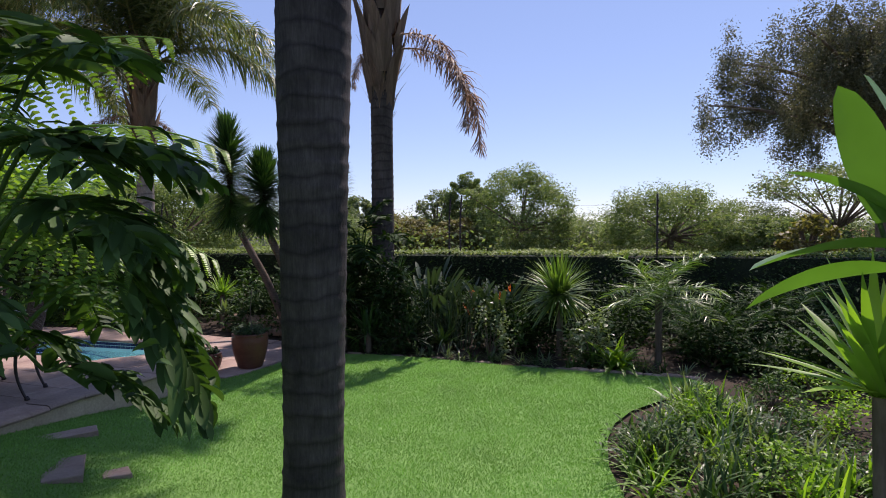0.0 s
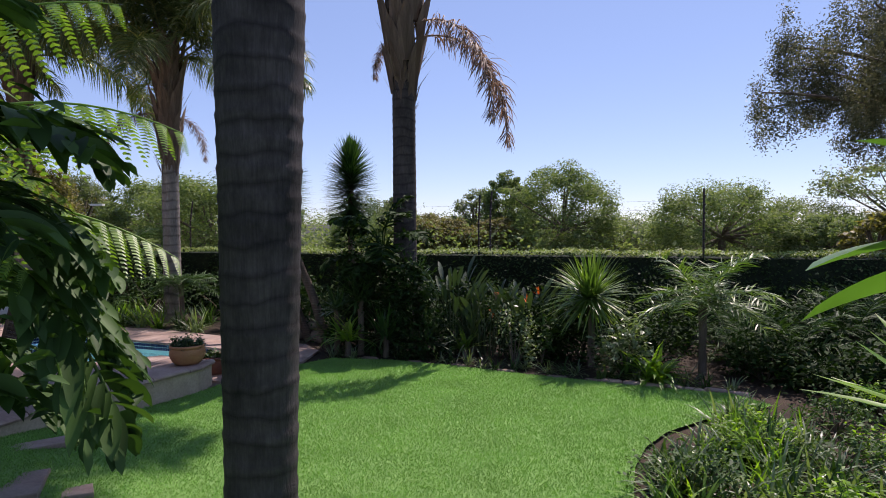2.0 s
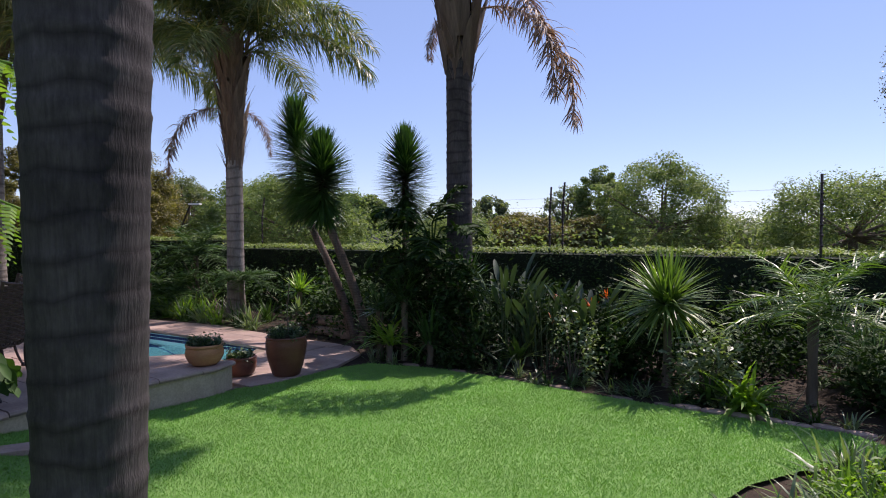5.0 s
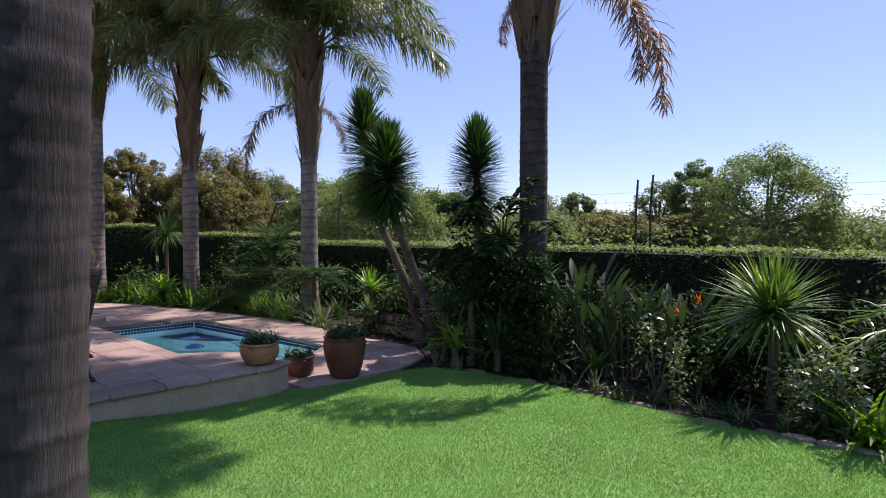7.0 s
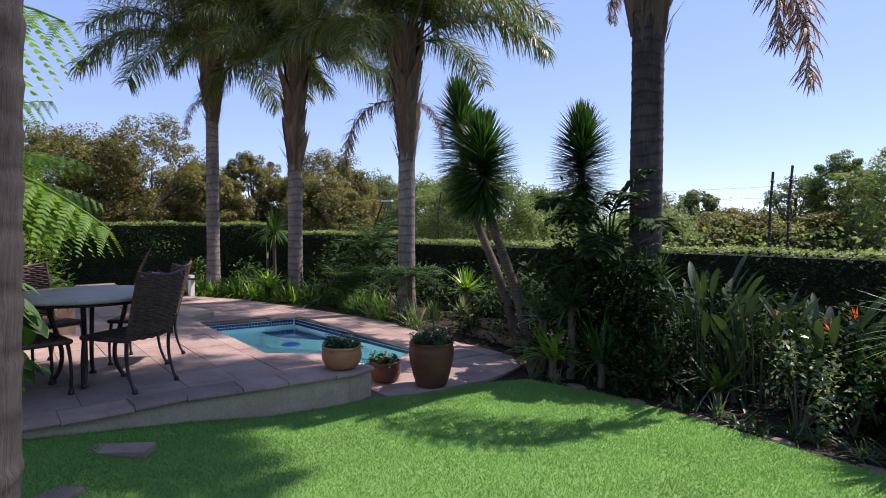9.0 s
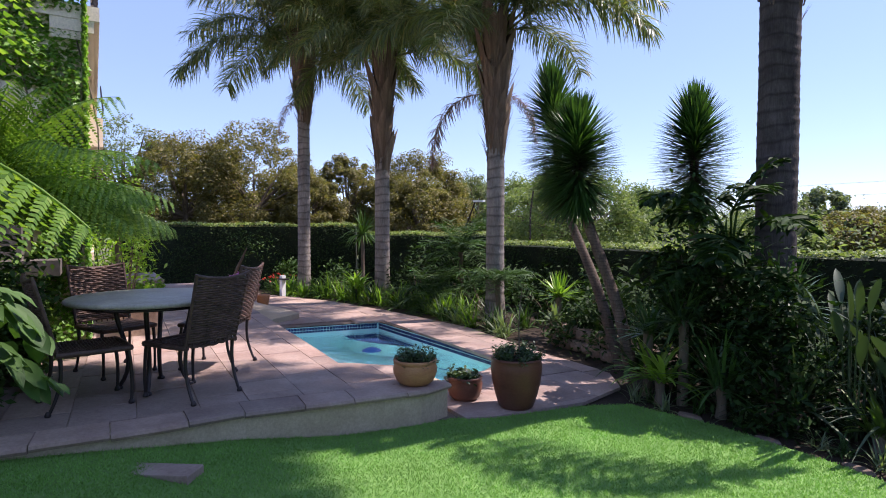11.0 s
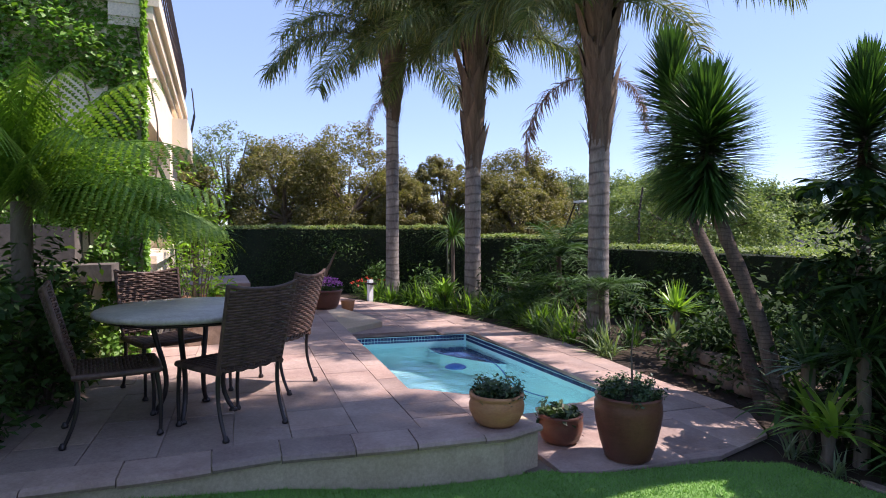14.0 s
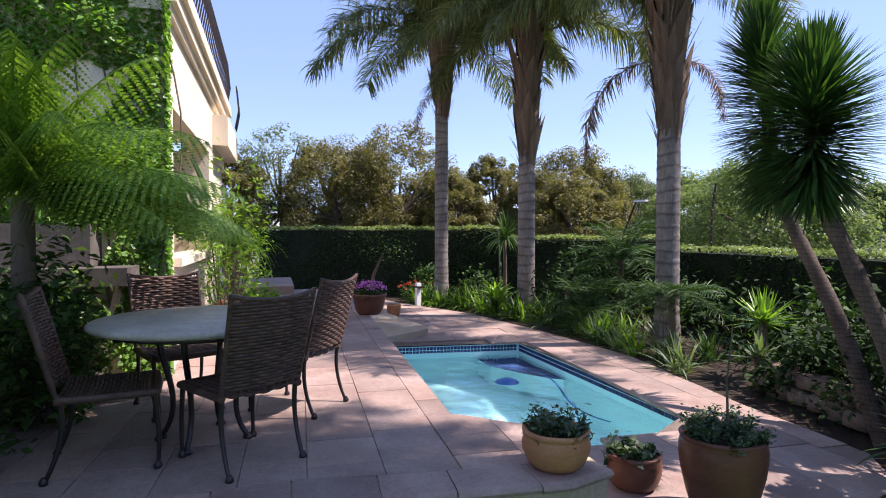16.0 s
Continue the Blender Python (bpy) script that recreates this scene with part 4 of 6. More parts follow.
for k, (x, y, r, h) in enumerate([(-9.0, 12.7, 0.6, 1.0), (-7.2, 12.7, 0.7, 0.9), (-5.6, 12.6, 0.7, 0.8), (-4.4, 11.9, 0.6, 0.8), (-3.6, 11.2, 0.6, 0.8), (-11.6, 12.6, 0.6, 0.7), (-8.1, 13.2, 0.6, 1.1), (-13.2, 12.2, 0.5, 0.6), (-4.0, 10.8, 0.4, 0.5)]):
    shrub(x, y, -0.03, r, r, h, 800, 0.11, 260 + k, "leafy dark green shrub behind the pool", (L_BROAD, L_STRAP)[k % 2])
red_bush = shrub(-12.6, 11.5, -0.03, 0.45, 0.3, 0.45, 500, 0.05, 280, "low shrub with small red flowers", L_STRAP)
for k in range(24):
    g = Geo()
    leaves(g, RNG.normal(0, 0.012, (4, 3)), 0.045, RNG, 0.3, 0.8)
    part("flower", g, REDDISH, red_bush).location = (RNG.normal(0, 0.28), RNG.normal(0, 0.18), RNG.uniform(0.3, 0.5))


# ---- foreground plants ----
def fern_frond(name, length, lift, droop, seed):
    """A twice-divided fern frond along +x."""
    rng = np.random.default_rng(seed)
    segs, n = 16, 19
    p, d = np.zeros(3), np.array((math.cos(lift), 0, math.sin(lift)))
    path = [p]
    for _ in range(segs):
        p = p + d * length / segs
        d = unit(d - np.array((0, 0, 1.0)) * droop / segs)
        path.append(p)
    path = np.array(path)
    g = Geo()
    tube(g, path, np.linspace(0.014, 0.003, segs + 1), 5, False)
    for sgn in (1, -1):
        s = np.linspace(0.12, 0.99, n)
        at = np.stack([np.interp(s * segs, range(segs + 1), path[:, k]) for k in range(3)], 1)
        ax = unit(np.stack([np.interp(s * segs, range(segs + 1), np.gradient(path[:, k])) for k in range(3)], 1))
        ln = 0.36 * length / 1.8 * np.sin(np.pi * np.clip(s * 0.86 + 0.1, 0, 1)) ** 0.8 + 0.02
        way = unit(np.array((0, sgn, -0.85)) + ax * 0.4)
        m = 14
        for k in range(n):
            q = np.linspace(0.04, 1, m)
            sag = np.array((0, 0, -0.35)) * (q ** 2)[:, None] * ln[k]
            c = at[k] + way[k] * (q * ln[k])[:, None] + sag
            pl_ = 0.04 * length / 1.8 * (1 - q) ** 0.6 * (0.5 + 0.5 * math.sin(math.pi * min(1, s[k] * 0.9 + 0.1))) + 0.006
            for sd in (1, -1):
                w = unit(ax[k] * sd + way[k] * 0.35 + np.array((0, 0, -0.12)))
                hw = way[k] * (ln[k] / m * 0.56)
                tip = c + w * pl_[:, None]
                v = np.stack([c - hw, c + hw, tip + hw * 0.55, tip - hw * 0.55], 1)
                g.add(v.reshape(-1, 3), np.arange(4 * m).reshape(m, 4))
    me = g.mesh(name)
    me.materials.append(L_FROND)
    return me


FERN_FRONDS = [fern_frond("fern_frond", 1.8, radians(a), dr, k) for k, (a, dr) in enumerate([(50, 1.5), (36, 1.3), (22, 1.1), (68, 1.7)])]


def tree_fern(x, y, height, size, angles, seed, label, z=-0.03):
    rng = np.random.default_rng(seed)
    p = thing("tree_fern", x, y, z, label, "tree fern")
    g = Geo()
    tube(g, [(0, 0, 0), (0.03, 0, height * 0.5), (0, 0, height + 0.05)], [0.08, 0.07, 0.065], 14)
    part("trunk", g, BARK, p)
    for k, a in enumerate(angles):
        o = part("frond", FERN_FRONDS[k % 4], L_FROND, p)
        o.matrix_basis = Matrix.Translation((0, 0, height)) @ Matrix.Rotation(radians(a), 4, "Z") @ Matrix.Rotation(rng.uniform(-0.15, 0.15), 4, "X") @ Matrix.Scale(size * rng.uniform(0.9, 1.1), 4)


tree_fern(-3.45, 3.6, 1.78, 1.0, [19, 150, 28, 185, 10, 220, 260, 300, 330, -8, 345, 22], 1, "tree fern with bright green lacy fronds")
tree_fern(-5.8, 4.72, 1.42, 0.78, [-50, 60, 75, -30, -10, 40, 80, 0, 30, 52, 66, 20, 45, 70, 90, 38, 12, 25, 58, 8, -70, 48, 35, -12], 2, "tree fern before the creeper-covered wall", DECK_Z)


def lobed_leaf(geo, base, way, length, wide, droop, seed):
    """A big deeply cut leaf with ruffled fingers along a midrib."""
    rng = np.random.default_rng(seed)
    segs = 12
    p, d = np.array(base, float), unit(np.array(way, float))
    path, dirs = [p], [d]
    for _ in range(segs):
        p = p + d * length / segs
        d = unit(d - np.array((0, 0, 1.0)) * droop / segs)
        path.append(p)
        dirs.append(d)
    path, dirs = np.array(path), np.array(dirs)
    side = unit(np.cross(dirs[0], (0, 0, 1.0)) + 1e-3)
    tube(geo, path, np.linspace(0.012, 0.004, segs + 1), 5, False)
    n = 17
    for sg in (1, -1):
        s = np.linspace(0.06, 0.98, n)
        i = s * segs
        at = np.stack([np.interp(i, range(segs + 1), path[:, k]) for k in range(3)], 1)
        ax = np.stack([np.interp(i, range(segs + 1), dirs[:, k]) for k in range(3)], 1)
        ln = wide * (0.45 + 0.75 * np.sin(np.pi * np.clip(s * 0.8 + 0.18, 0, 1))) * rng.uniform(0.8, 1.1, n)
        w = side * sg + ax * rng.uniform(0.3, 0.8, (n, 1)) + rng.normal(0, 0.16, (n, 3))
        blades(geo, at, w, ln, length * 0.095, rng.uniform(0.3, 1.0, n), 6, 0.2, "leaf", rng.normal(0, 0.45, n))
        q = rng.integers(0, n, 26)
        blades(geo, at[q] + unit(w[q]) * (ln[q] * rng.uniform(0.3, 0.8, 26))[:, None], w[q] + ax[q] * rng.choice((-1.2, 1.2), (26, 1)), ln[q] * 0.4, length * 0.045, 0.6, 3, 0.2, "leaf", rng.normal(0, 0.5, 26))


def philodendron(x, y, spots, seed, label, z=-0.03, mat_=None, stem_h=1.2):
    p = thing("philodendron", x, y, z, label, "philodendron")
    rng = np.random.default_rng(seed)
    g = Geo()
    tube(g, [(0, 0, 0), (0.05, 0.02, stem_h * 0.5), (0, 0.05, stem_h)], [0.06, 0.05, 0.045], 10)
    part("stem", g, BARK, p)
    for k, (b, w, ln, wd, dr) in enumerate(spots):
        b = np.array(b, float) - np.array((x, y, z))
        s = np.array((0, 0.03, stem_h * rng.uniform(0.6, 1.0)))
        q = np.linspace(0, 1, 8)[:, None]
        g = Geo()
        tube(g, (1 - q) * s + q * b + np.array((0, 0, 0.18)) * (q * (1 - q) * 4), np.linspace(0.014, 0.009, 8), 6, False)
        part("stalk", g, L_STRAP, p, "green arching leaf stalk")
    for k, (b, w, ln, wd, dr) in enumerate(spots):
        g = Geo()
        lobed_leaf(g, np.array(b, float) - np.array((x, y, z)), w, ln, wd, dr, seed * 31 + k)
        part("leaf", g, mat_ or L_BROAD, p, "large deeply lobed leaf")


philodendron(-2.8, 3.2, [
    ((-2.00, 3.28, 1.58), (0.5, 0.1, -0.5), 0.8, 0.3, 1.2), ((-2.20, 2.98, 2.08), (0.6, 0.05, 0.25), 0.75, 0.3, 1.2), ((-2.45, 3.03, 2.13), (0.1, -0.1, 0.5), 0.7, 0.3, 1.6),
    ((-2.35, 3.53, 1.43), (0.35, 0.5, 0.0), 0.75, 0.28, 1.5), ((-2.45, 3.23, 1.83), (0.7, 0.3, 0.1), 0.8, 0.3, 1.3), ((-2.65, 3.73, 1.48), (-0.1, 0.8, 0.1), 0.8, 0.28, 1.5), ((-2.55, 2.83, 1.58), (0.5, -0.4, 0.2), 0.75, 0.3, 1.4),
    ((-2.95, 3.63, 1.78), (-0.2, 0.6, 0.4), 0.8, 0.3, 1.5), ((-2.45, 3.43, 1.08), (0.6, 0.4, 0.0), 0.7, 0.26, 1.4), ((-3.05, 3.83, 1.18), (0.0, 0.8, 0.1), 0.75, 0.28, 1.3),
    ((-2.17, 3.01, 2.40), (0.5, -0.2, 0.3), 0.6, 0.26, 1.2), ((-2.23, 2.97, 2.10), (0.6, -0.3, 0.2), 0.6, 0.26, 1.2), ((-2.14, 3.13, 2.13), (0.5, 0.2, 0.1), 0.6, 0.26, 1.2), ((-2.17, 2.98, 1.87), (0.6, -0.1, 0.1), 0.6, 0.26, 1.2), ((-2.07, 3.15, 1.88), (0.4, 0.3, -0.1), 0.6, 0.26, 1.2), ((-2.04, 3.27, 1.70), (0.3, 0.3, -0.3), 0.6, 0.26, 1.2)], 3, "philodendron with large glossy deeply lobed hanging leaves", mat_=L_STRAP)
philodendron(-1.8, 9.75, [((-1.75, 9.6, 1.7), (0.3, -0.3, 0.6), 0.6, 0.25, 1.5), ((-1.9, 9.7, 1.6), (-0.5, -0.2, 0.5), 0.6, 0.25, 1.5), ((-1.7, 9.7, 1.8), (0.2, 0.1, 0.8), 0.55, 0.22, 1.8), ((-1.9, 9.5, 1.2), (-0.3, -0.6, 0.2), 0.6, 0.25, 1.3), ((-1.6, 9.5, 1.2), (0.5, -0.5, 0.2), 0.6, 0.25, 1.3), ((-2.1, 9.6, 1.3), (-0.8, -0.1, 0.3), 0.6, 0.25, 1.3), ((-1.5, 9.55, 1.6), (0.6, -0.4, 0.4), 0.6, 0.25, 1.4), ((-2.0, 9.5, 1.75), (-0.4, -0.5, 0.6), 0.6, 0.25, 1.5), ((-1.7, 9.4, 1.45), (0.1, -0.8, 0.3), 0.65, 0.27, 1.4)], 9, "dark philodendron beside the tall palm trunk", stem_h=1.4)
for k, (x, y, r, h, c) in enumerate([(-4.7, 3.75, 0.5, 0.9, 1300), (-5.25, 4.3, 0.42, 1.0, 1300), (-4.5, 4.15, 0.3, 0.8, 900), (-5.75, 4.55, 0.42, 1.1, 1200), (-3.3, 2.9, 0.6, 0.9, 1000), (-4.85, 4.3, 0.3, 0.85, 900), (-6.1, 4.4, 0.4, 0.9, 900), (-5.75, 4.85, 0.32, 1.0, 1100), (-6.15, 5.0, 0.25, 0.8, 800)]):
    shrub(x, y, DECK_Z if k in (1, 3, 5, 6, 7, 8) else -0.03, r, r, h, c, 0.1, 290 + k, "leafy green bush at the edge of the terrace", (L_SWORD, L_STRAP)[k % 2])

# right-hand bed beside the lawn
strap_plant("spiky_plant", 1.53, 3.3, -0.03, 52, 0.68, 0.07, 0.25, 41, "bright yellow-green sword-leaved yucca on a bare stem", "yucca", L_BRIGHT, 0.05, (0.1, 1.4), 1.0)
big = thing("giant_strelitzia", 1.95, 3.2, 0.05, "tall strelitzia with broad glossy green leaves", "strelitzia")
for k, (b, w, ln, wd, dr) in enumerate([((-0.45, 0.1, 1.72), (-0.25, 0.05, 1.0), 0.66, 0.24, 0.25), ((-0.4, 0.0, 1.6), (-1.0, -0.1, 0.12), 0.75, 0.22, 0.5), ((-0.35, 0.05, 1.7), (-0.75, 0.1, 0.62), 0.6, 0.22, 0.6), ((-0.3, 0.15, 1.5), (-0.9, 0.35, -0.05), 0.7, 0.22, 0.6), ((0.1, 0.2, 1.8), (0.3, 0.3, 1.0), 0.7, 0.26, 0.5), ((0.2, -0.1, 1.6), (0.6, -0.3, 0.7), 0.7, 0.26, 0.6), ((-0.1, 0.3, 1.9), (-0.1, 0.4, 1.0), 0.7, 0.26, 0.4)]):
    q = np.linspace(0, 1, 8)[:, None]
    g = Geo()
    tube(g, q * np.array(b) + np.array((0, 0, 0.12)) * q * (1 - q), np.linspace(0.022, 0.011, 8), 7, False)
    part("stalk", g, L_STRAP, big)
    g = Geo()
    blades(g, [b], [w], [ln], [wd], [dr], 12, 0.14, "leaf", np.array([0.5 - 0.3 * (k % 3)]))
    part("leaf", g, L_PADDLE, big, "broad glossy paddle leaf")
for k in range(52):
    x, y = RNG.uniform(0.85, 2.5), RNG.uniform(4.1, 6.5)
    if x < 0.8 + max(0, (y - 5.1)) * 0.78:
        continue
    strap_plant("border_plant", x, y, -0.03, 40, 0.3 + 0.14 * RNG.uniform(), 0.024, 1.2, 600 + k, "tangled green strap leaves in the border", "border plant", (L_FERN, L_STRAP, L_PALE)[k % 3], 0.14, (0.3, 1.4), 0, "border plants by the lawn")
for k, (x, y) in enumerate([(1.15, 5.0), (1.7, 4.5), (2.2, 5.4), (1.75, 5.75), (2.7, 6.3), (2.9, 5.6), (2.6, 4.6), (3.3, 6.6)]):
    shrub(x, y, -0.03, 0.36, 0.36, 0.26, 900, 0.05, 310 + k, "low fine-leaved shrub in the border", (L_STRAP, L_FERN)[k % 2])


# ---- terrace furniture ----
WICKER = rock_mat("brown_wicker", (0.055, 0.032, 0.024), (0.13, 0.075, 0.055), 14, 0.5, 70, 0.003, 0.1)
IRON, t_, b_ = mat("dark_iron", 0.4, 0.8)
t_.links.new(mixed(t_, noise_of(t_, 20), (0.035, 0.03, 0.032), (0.085, 0.07, 0.07)), b_.inputs["Base Color"])
TABLESTONE = rock_mat("grey_stone_top", (0.36, 0.31, 0.25), (0.50, 0.45, 0.375), 3, 0.5, 40, 0.002, 0, None, (0.28, 0.23, 0.19))
WOOD = rock_mat("weathered_wood", (0.24, 0.17, 0.12), (0.40, 0.31, 0.24), 5, 0.8, 30, 0.004, 0.3, (0.2, 1, 1))


def chair_meshes():
    """Shared parts of one wicker chair that faces +x, its rear legs near x = -0.2."""
    w, back_h, seat_z = 0.46, 0.92, 0.42
    out = {}

    def back_at(v, z):
        k = (z - seat_z) / (back_h - seat_z)
        return (-0.2 - 0.13 * k - 0.035 * (1 - (2 * v / w) ** 2), v * (1 + 0.06 * k), z)

    g = Geo()
    rows = 26
    for r in range(rows):
        z = seat_z + 0.03 + (back_h - seat_z - 0.05) * r / (rows - 1)
        vs = np.linspace(-w / 2, w / 2, 33)
        p = np.array([back_at(v, z) for v in vs])
        p[:, 0] += 0.006 * np.sin(vs / w * 2 * np.pi * 5 + (r % 2) * np.pi)
        tube(g, p, 0.0105, 5, False)
    for v in np.linspace(-w / 2, w / 2, 11)[1:-1]:
        tube(g, [back_at(v, z) for z in np.linspace(seat_z, back_h, 6)], 0.006, 5, False)
    out["weave"] = g.mesh("weave")
    g = Geo()
    tube(g, [back_at(v, back_h + 0.03 * (2 * v / w) ** 2 - 0.012) for v in np.linspace(-w / 2, w / 2, 12)], 0.013, 8)
    for v in (-w / 2, w / 2):
        tube(g, [back_at(v, z) for z in np.linspace(seat_z - 0.02, back_h + 0.03, 8)], 0.013, 8)
    out["back_frame"] = g.mesh("back_frame")
    g = Geo()
    for r in range(22):
        x = -0.2 + 0.44 * r / 21
        vs = np.linspace(-w / 2, w / 2, 25)
        dip = -0.02 * (1 - (2 * vs / w) ** 2)
        tube(g, np.c_[np.full(25, x), vs, seat_z + dip + 0.005 * np.sin(vs / w * 2 * np.pi * 5 + (r % 2) * np.pi)], 0.011, 5, False)
    out["seat_weave"] = g.mesh("seat_weave")
    g = Geo()
    for v in (-w / 2, w / 2):
        tube(g, [(-0.21, v, seat_z - 0.012), (0.0, v, seat_z - 0.014), (0.25, v, seat_z - 0.012)], 0.02, 8)
    tube(g, [(0.25, -w / 2, seat_z - 0.012), (0.262, 0, seat_z - 0.014), (0.25, w / 2, seat_z - 0.012)], 0.02, 8)
    out["seat"] = g.mesh("seat")
    for name, x0, x1 in (("rear", -0.19, -0.26), ("front", 0.23, 0.25)):
        g = Geo()
        zs = np.linspace(seat_z, 0.012, 9)
        k = (seat_z - zs) / seat_z
        tube(g, np.c_[x0 + (x1 - x0) * k ** 2 + 0.02 * np.sin(k * np.pi), 0 * k, zs], np.linspace(0.015, 0.011, 9), 8)
        lathe(g, [(0.0, 0.0), (0.02, 0.0), (0.022, 0.012), (0.014, 0.028), (0.011, 0.034)], 10)
        v = g.v[-1]
        v[:, 0] += x1
        out[name] = g.mesh("leg")
    return out, w


CHAIR, CHAIR_W = chair_meshes()


def wicker_chair(x, y, turn, label):
    c = thing("wicker_chair", x, y, DECK_Z + 0.002, label, "chair", "chairs round the table", "", turn)
    back = part("backrest", CHAIR["back_frame"], WICKER, c)
    tagged(part("weave", CHAIR["weave"], WICKER, back, "woven brown wicker panel"), kind="stuff")
    seat = part("seat", CHAIR["seat"], WICKER, c)
    tagged(part("seat_weave", CHAIR["seat_weave"], WICKER, seat, "woven brown wicker seat"), kind="stuff")
    for v in (-CHAIR_W / 2 + 0.01, CHAIR_W / 2 - 0.01):
        for name in ("rear", "front"):
            part("leg", CHAIR[name], IRON, c, "curved dark metal leg").location = (0, v, 0)


wicker_chair(-4.47, 5.78, 197, "dark brown woven wicker chair drawn up to the table")
wicker_chair(-5.24, 6.36, 219, "dark brown woven wicker chair facing the table")
wicker_chair(-4.8, 5.14, 84, "shaded brown woven wicker chair beside the bushes")
wicker_chair(-5.68, 5.62, 8, "sunlit reddish-brown wicker chair behind the table")

table = thing("round_table", -4.9, 5.66, DECK_Z + 0.002, "round grey stone-topped table on a dark metal base", "table")
g = Geo()
lathe(g, [(0.0, 0.695), (0.56, 0.695), (0.605, 0.70), (0.618, 0.712), (0.618, 0.728), (0.605, 0.738), (0.0, 0.74)], 64)
part("tabletop", g, TABLESTONE, table)
g = Geo()
for r_ in (0.3, 0.52):
    ang = np.linspace(0, 2 * np.pi, 41)
    tube(g, np.c_[r_ * np.cos(ang), r_ * np.sin(ang), np.full(41, 0.68)], 0.012, 6, False)
for k in range(4):
    a = k * np.pi / 2 + 0.5
    tube(g, [(0.02 * math.cos(a), 0.02 * math.sin(a), 0.68), (0.56 * math.cos(a), 0.56 * math.sin(a), 0.68)], 0.012, 6)
part("table_frame", g, IRON, table)
g = Geo()
q = np.linspace(0, 1, 12)
tube(g, np.c_[0.16 + 0.12 * np.cos(q * np.pi) + 0.22 * q ** 2.2, 0 * q, 0.68 - 0.668 * q], np.linspace(0.02, 0.016, 12), 8)
lathe(g, [(0.0, 0.0), (0.03, 0.0), (0.03, 0.015), (0.012, 0.03)], 10)
g.v[-1][:, 0] += 0.26
leg_mesh = g.mesh("table_leg")
for k in range(4):
    part("table_leg", leg_mesh, IRON, table).rotation_euler = (0, 0, k * np.pi / 2 - 0.55)


# ---- pots ----
def pot(name, x, y, z, profile, material, label, wobble=0.01, soil=0.05):
    p = thing(name, x, y, z, label, "plant pot")
    g = Geo()
    r, h = profile[-1]
    lathe(g, [(0.0, 0.0)] + profile + [(r - 0.015, h + 0.006), (r - 0.03, h), (r - 0.04, h - soil - 0.02)], 40, wobble, 3)
    part("body", g, material, p)
    g = Geo()
    lathe(g, [(r - 0.03, h - soil), (r * 0.5, h - soil + 0.01), (0.0, h - soil + 0.015)], 28, 0.0)
    part("soil", g, SOIL, p)
    return p, r, h - soil


def potted(p, r, h, count, leaf, height, seed, material, aspect=0.5):
    rng = np.random.default_rng(seed)
    n = 40
    a, d = rng.uniform(0, 2 * np.pi, n), r * 0.95 * np.sqrt(rng.uniform(0, 1, n))
    top = np.c_[d * 1.12 * np.cos(a), d * 1.12 * np.sin(a), h + height * rng.uniform(0.35, 1.0, n) * (1.1 - 0.4 * d / r)]
    g = Geo()
    for t, aa, dd in zip(top, a, d):
        tube(g, [(dd * 0.85 * math.cos(aa), dd * 0.85 * math.sin(aa), h), tuple(t)], [0.005, 0.003], 4, False)
    k = rng.integers(0, n, count)
    s = rng.uniform(0.25, 1.05, (count, 1))
    foot = np.c_[d * 0.85 * np.cos(a), d * 0.85 * np.sin(a), np.full(n, h)]
    leaves(g, foot[k] * (1 - s) + top[k] * s + rng.normal(0, 0.02, (count, 3)), leaf * rng.uniform(0.7, 1.2, count), rng, 0.3, aspect)
    return part("plant", g, material, p, "small fleshy-leaved plants")


L_SUCC = leaf_mat("succulent_leaf", (0.018, 0.042, 0.018), (0.05, 0.1, 0.035), 0.15, 0.5, (0.12, 0.16, 0.06))
p_, r_, h_ = pot("terracotta_bowl", -3.45, 7.18, DECK_Z + 0.002, [(0.115, 0.0), (0.15, 0.03), (0.178, 0.09), (0.182, 0.13), (0.172, 0.165), (0.168, 0.175), (0.178, 0.182), (0.18, 0.2)], TERRACOTTA, "round terracotta bowl of succulents on the terrace corner", 0.008)
potted(p_, r_ - 0.02, h_, 1100, 0.036, 0.18, 1, L_SUCC)
p_, r_, h_ = pot("clay_pot", -3.46, 7.82, 0.012, [(0.1, 0.0), (0.135, 0.035), (0.156, 0.1), (0.162, 0.155), (0.152, 0.182), (0.158, 0.19), (0.161, 0.21)], GLAZED, "small brown clay pot of succulents beside the terrace", 0.012)
potted(p_, r_ - 0.02, h_, 420, 0.05, 0.14, 2, L_SUCC, 0.7)
p_, r_, h_ = pot("large_clay_pot", -2.98, 7.95, 0.012, [(0.125, 0.0), (0.15, 0.02), (0.182, 0.12), (0.21, 0.24), (0.222, 0.33), (0.221, 0.38), (0.212, 0.41), (0.216, 0.42), (0.221, 0.435)], GLAZED, "large smooth brown clay pot with a thin sapling", 0.008, 0.02)
potted(p_, r_ - 0.015, h_, 2200, 0.032, 0.15, 3, L_SUCC, 0.5)
g = Geo()
tube(g, [(0.02, 0.02, h_), (0.0, 0.03, h_ + 0.3), (0.03, 0.03, h_ + 0.62)], [0.008, 0.006, 0.003], 6)
part("sapling", g, BARK, p_, "thin bare sapling stem")
g = Geo()
leaves(g, np.c_[RNG.normal(0.03, 0.05, 30), RNG.normal(0.03, 0.05, 30), RNG.uniform(h_ + 0.4, h_ + 0.72, 30)], 0.05, RNG, 0.2, 0.4)
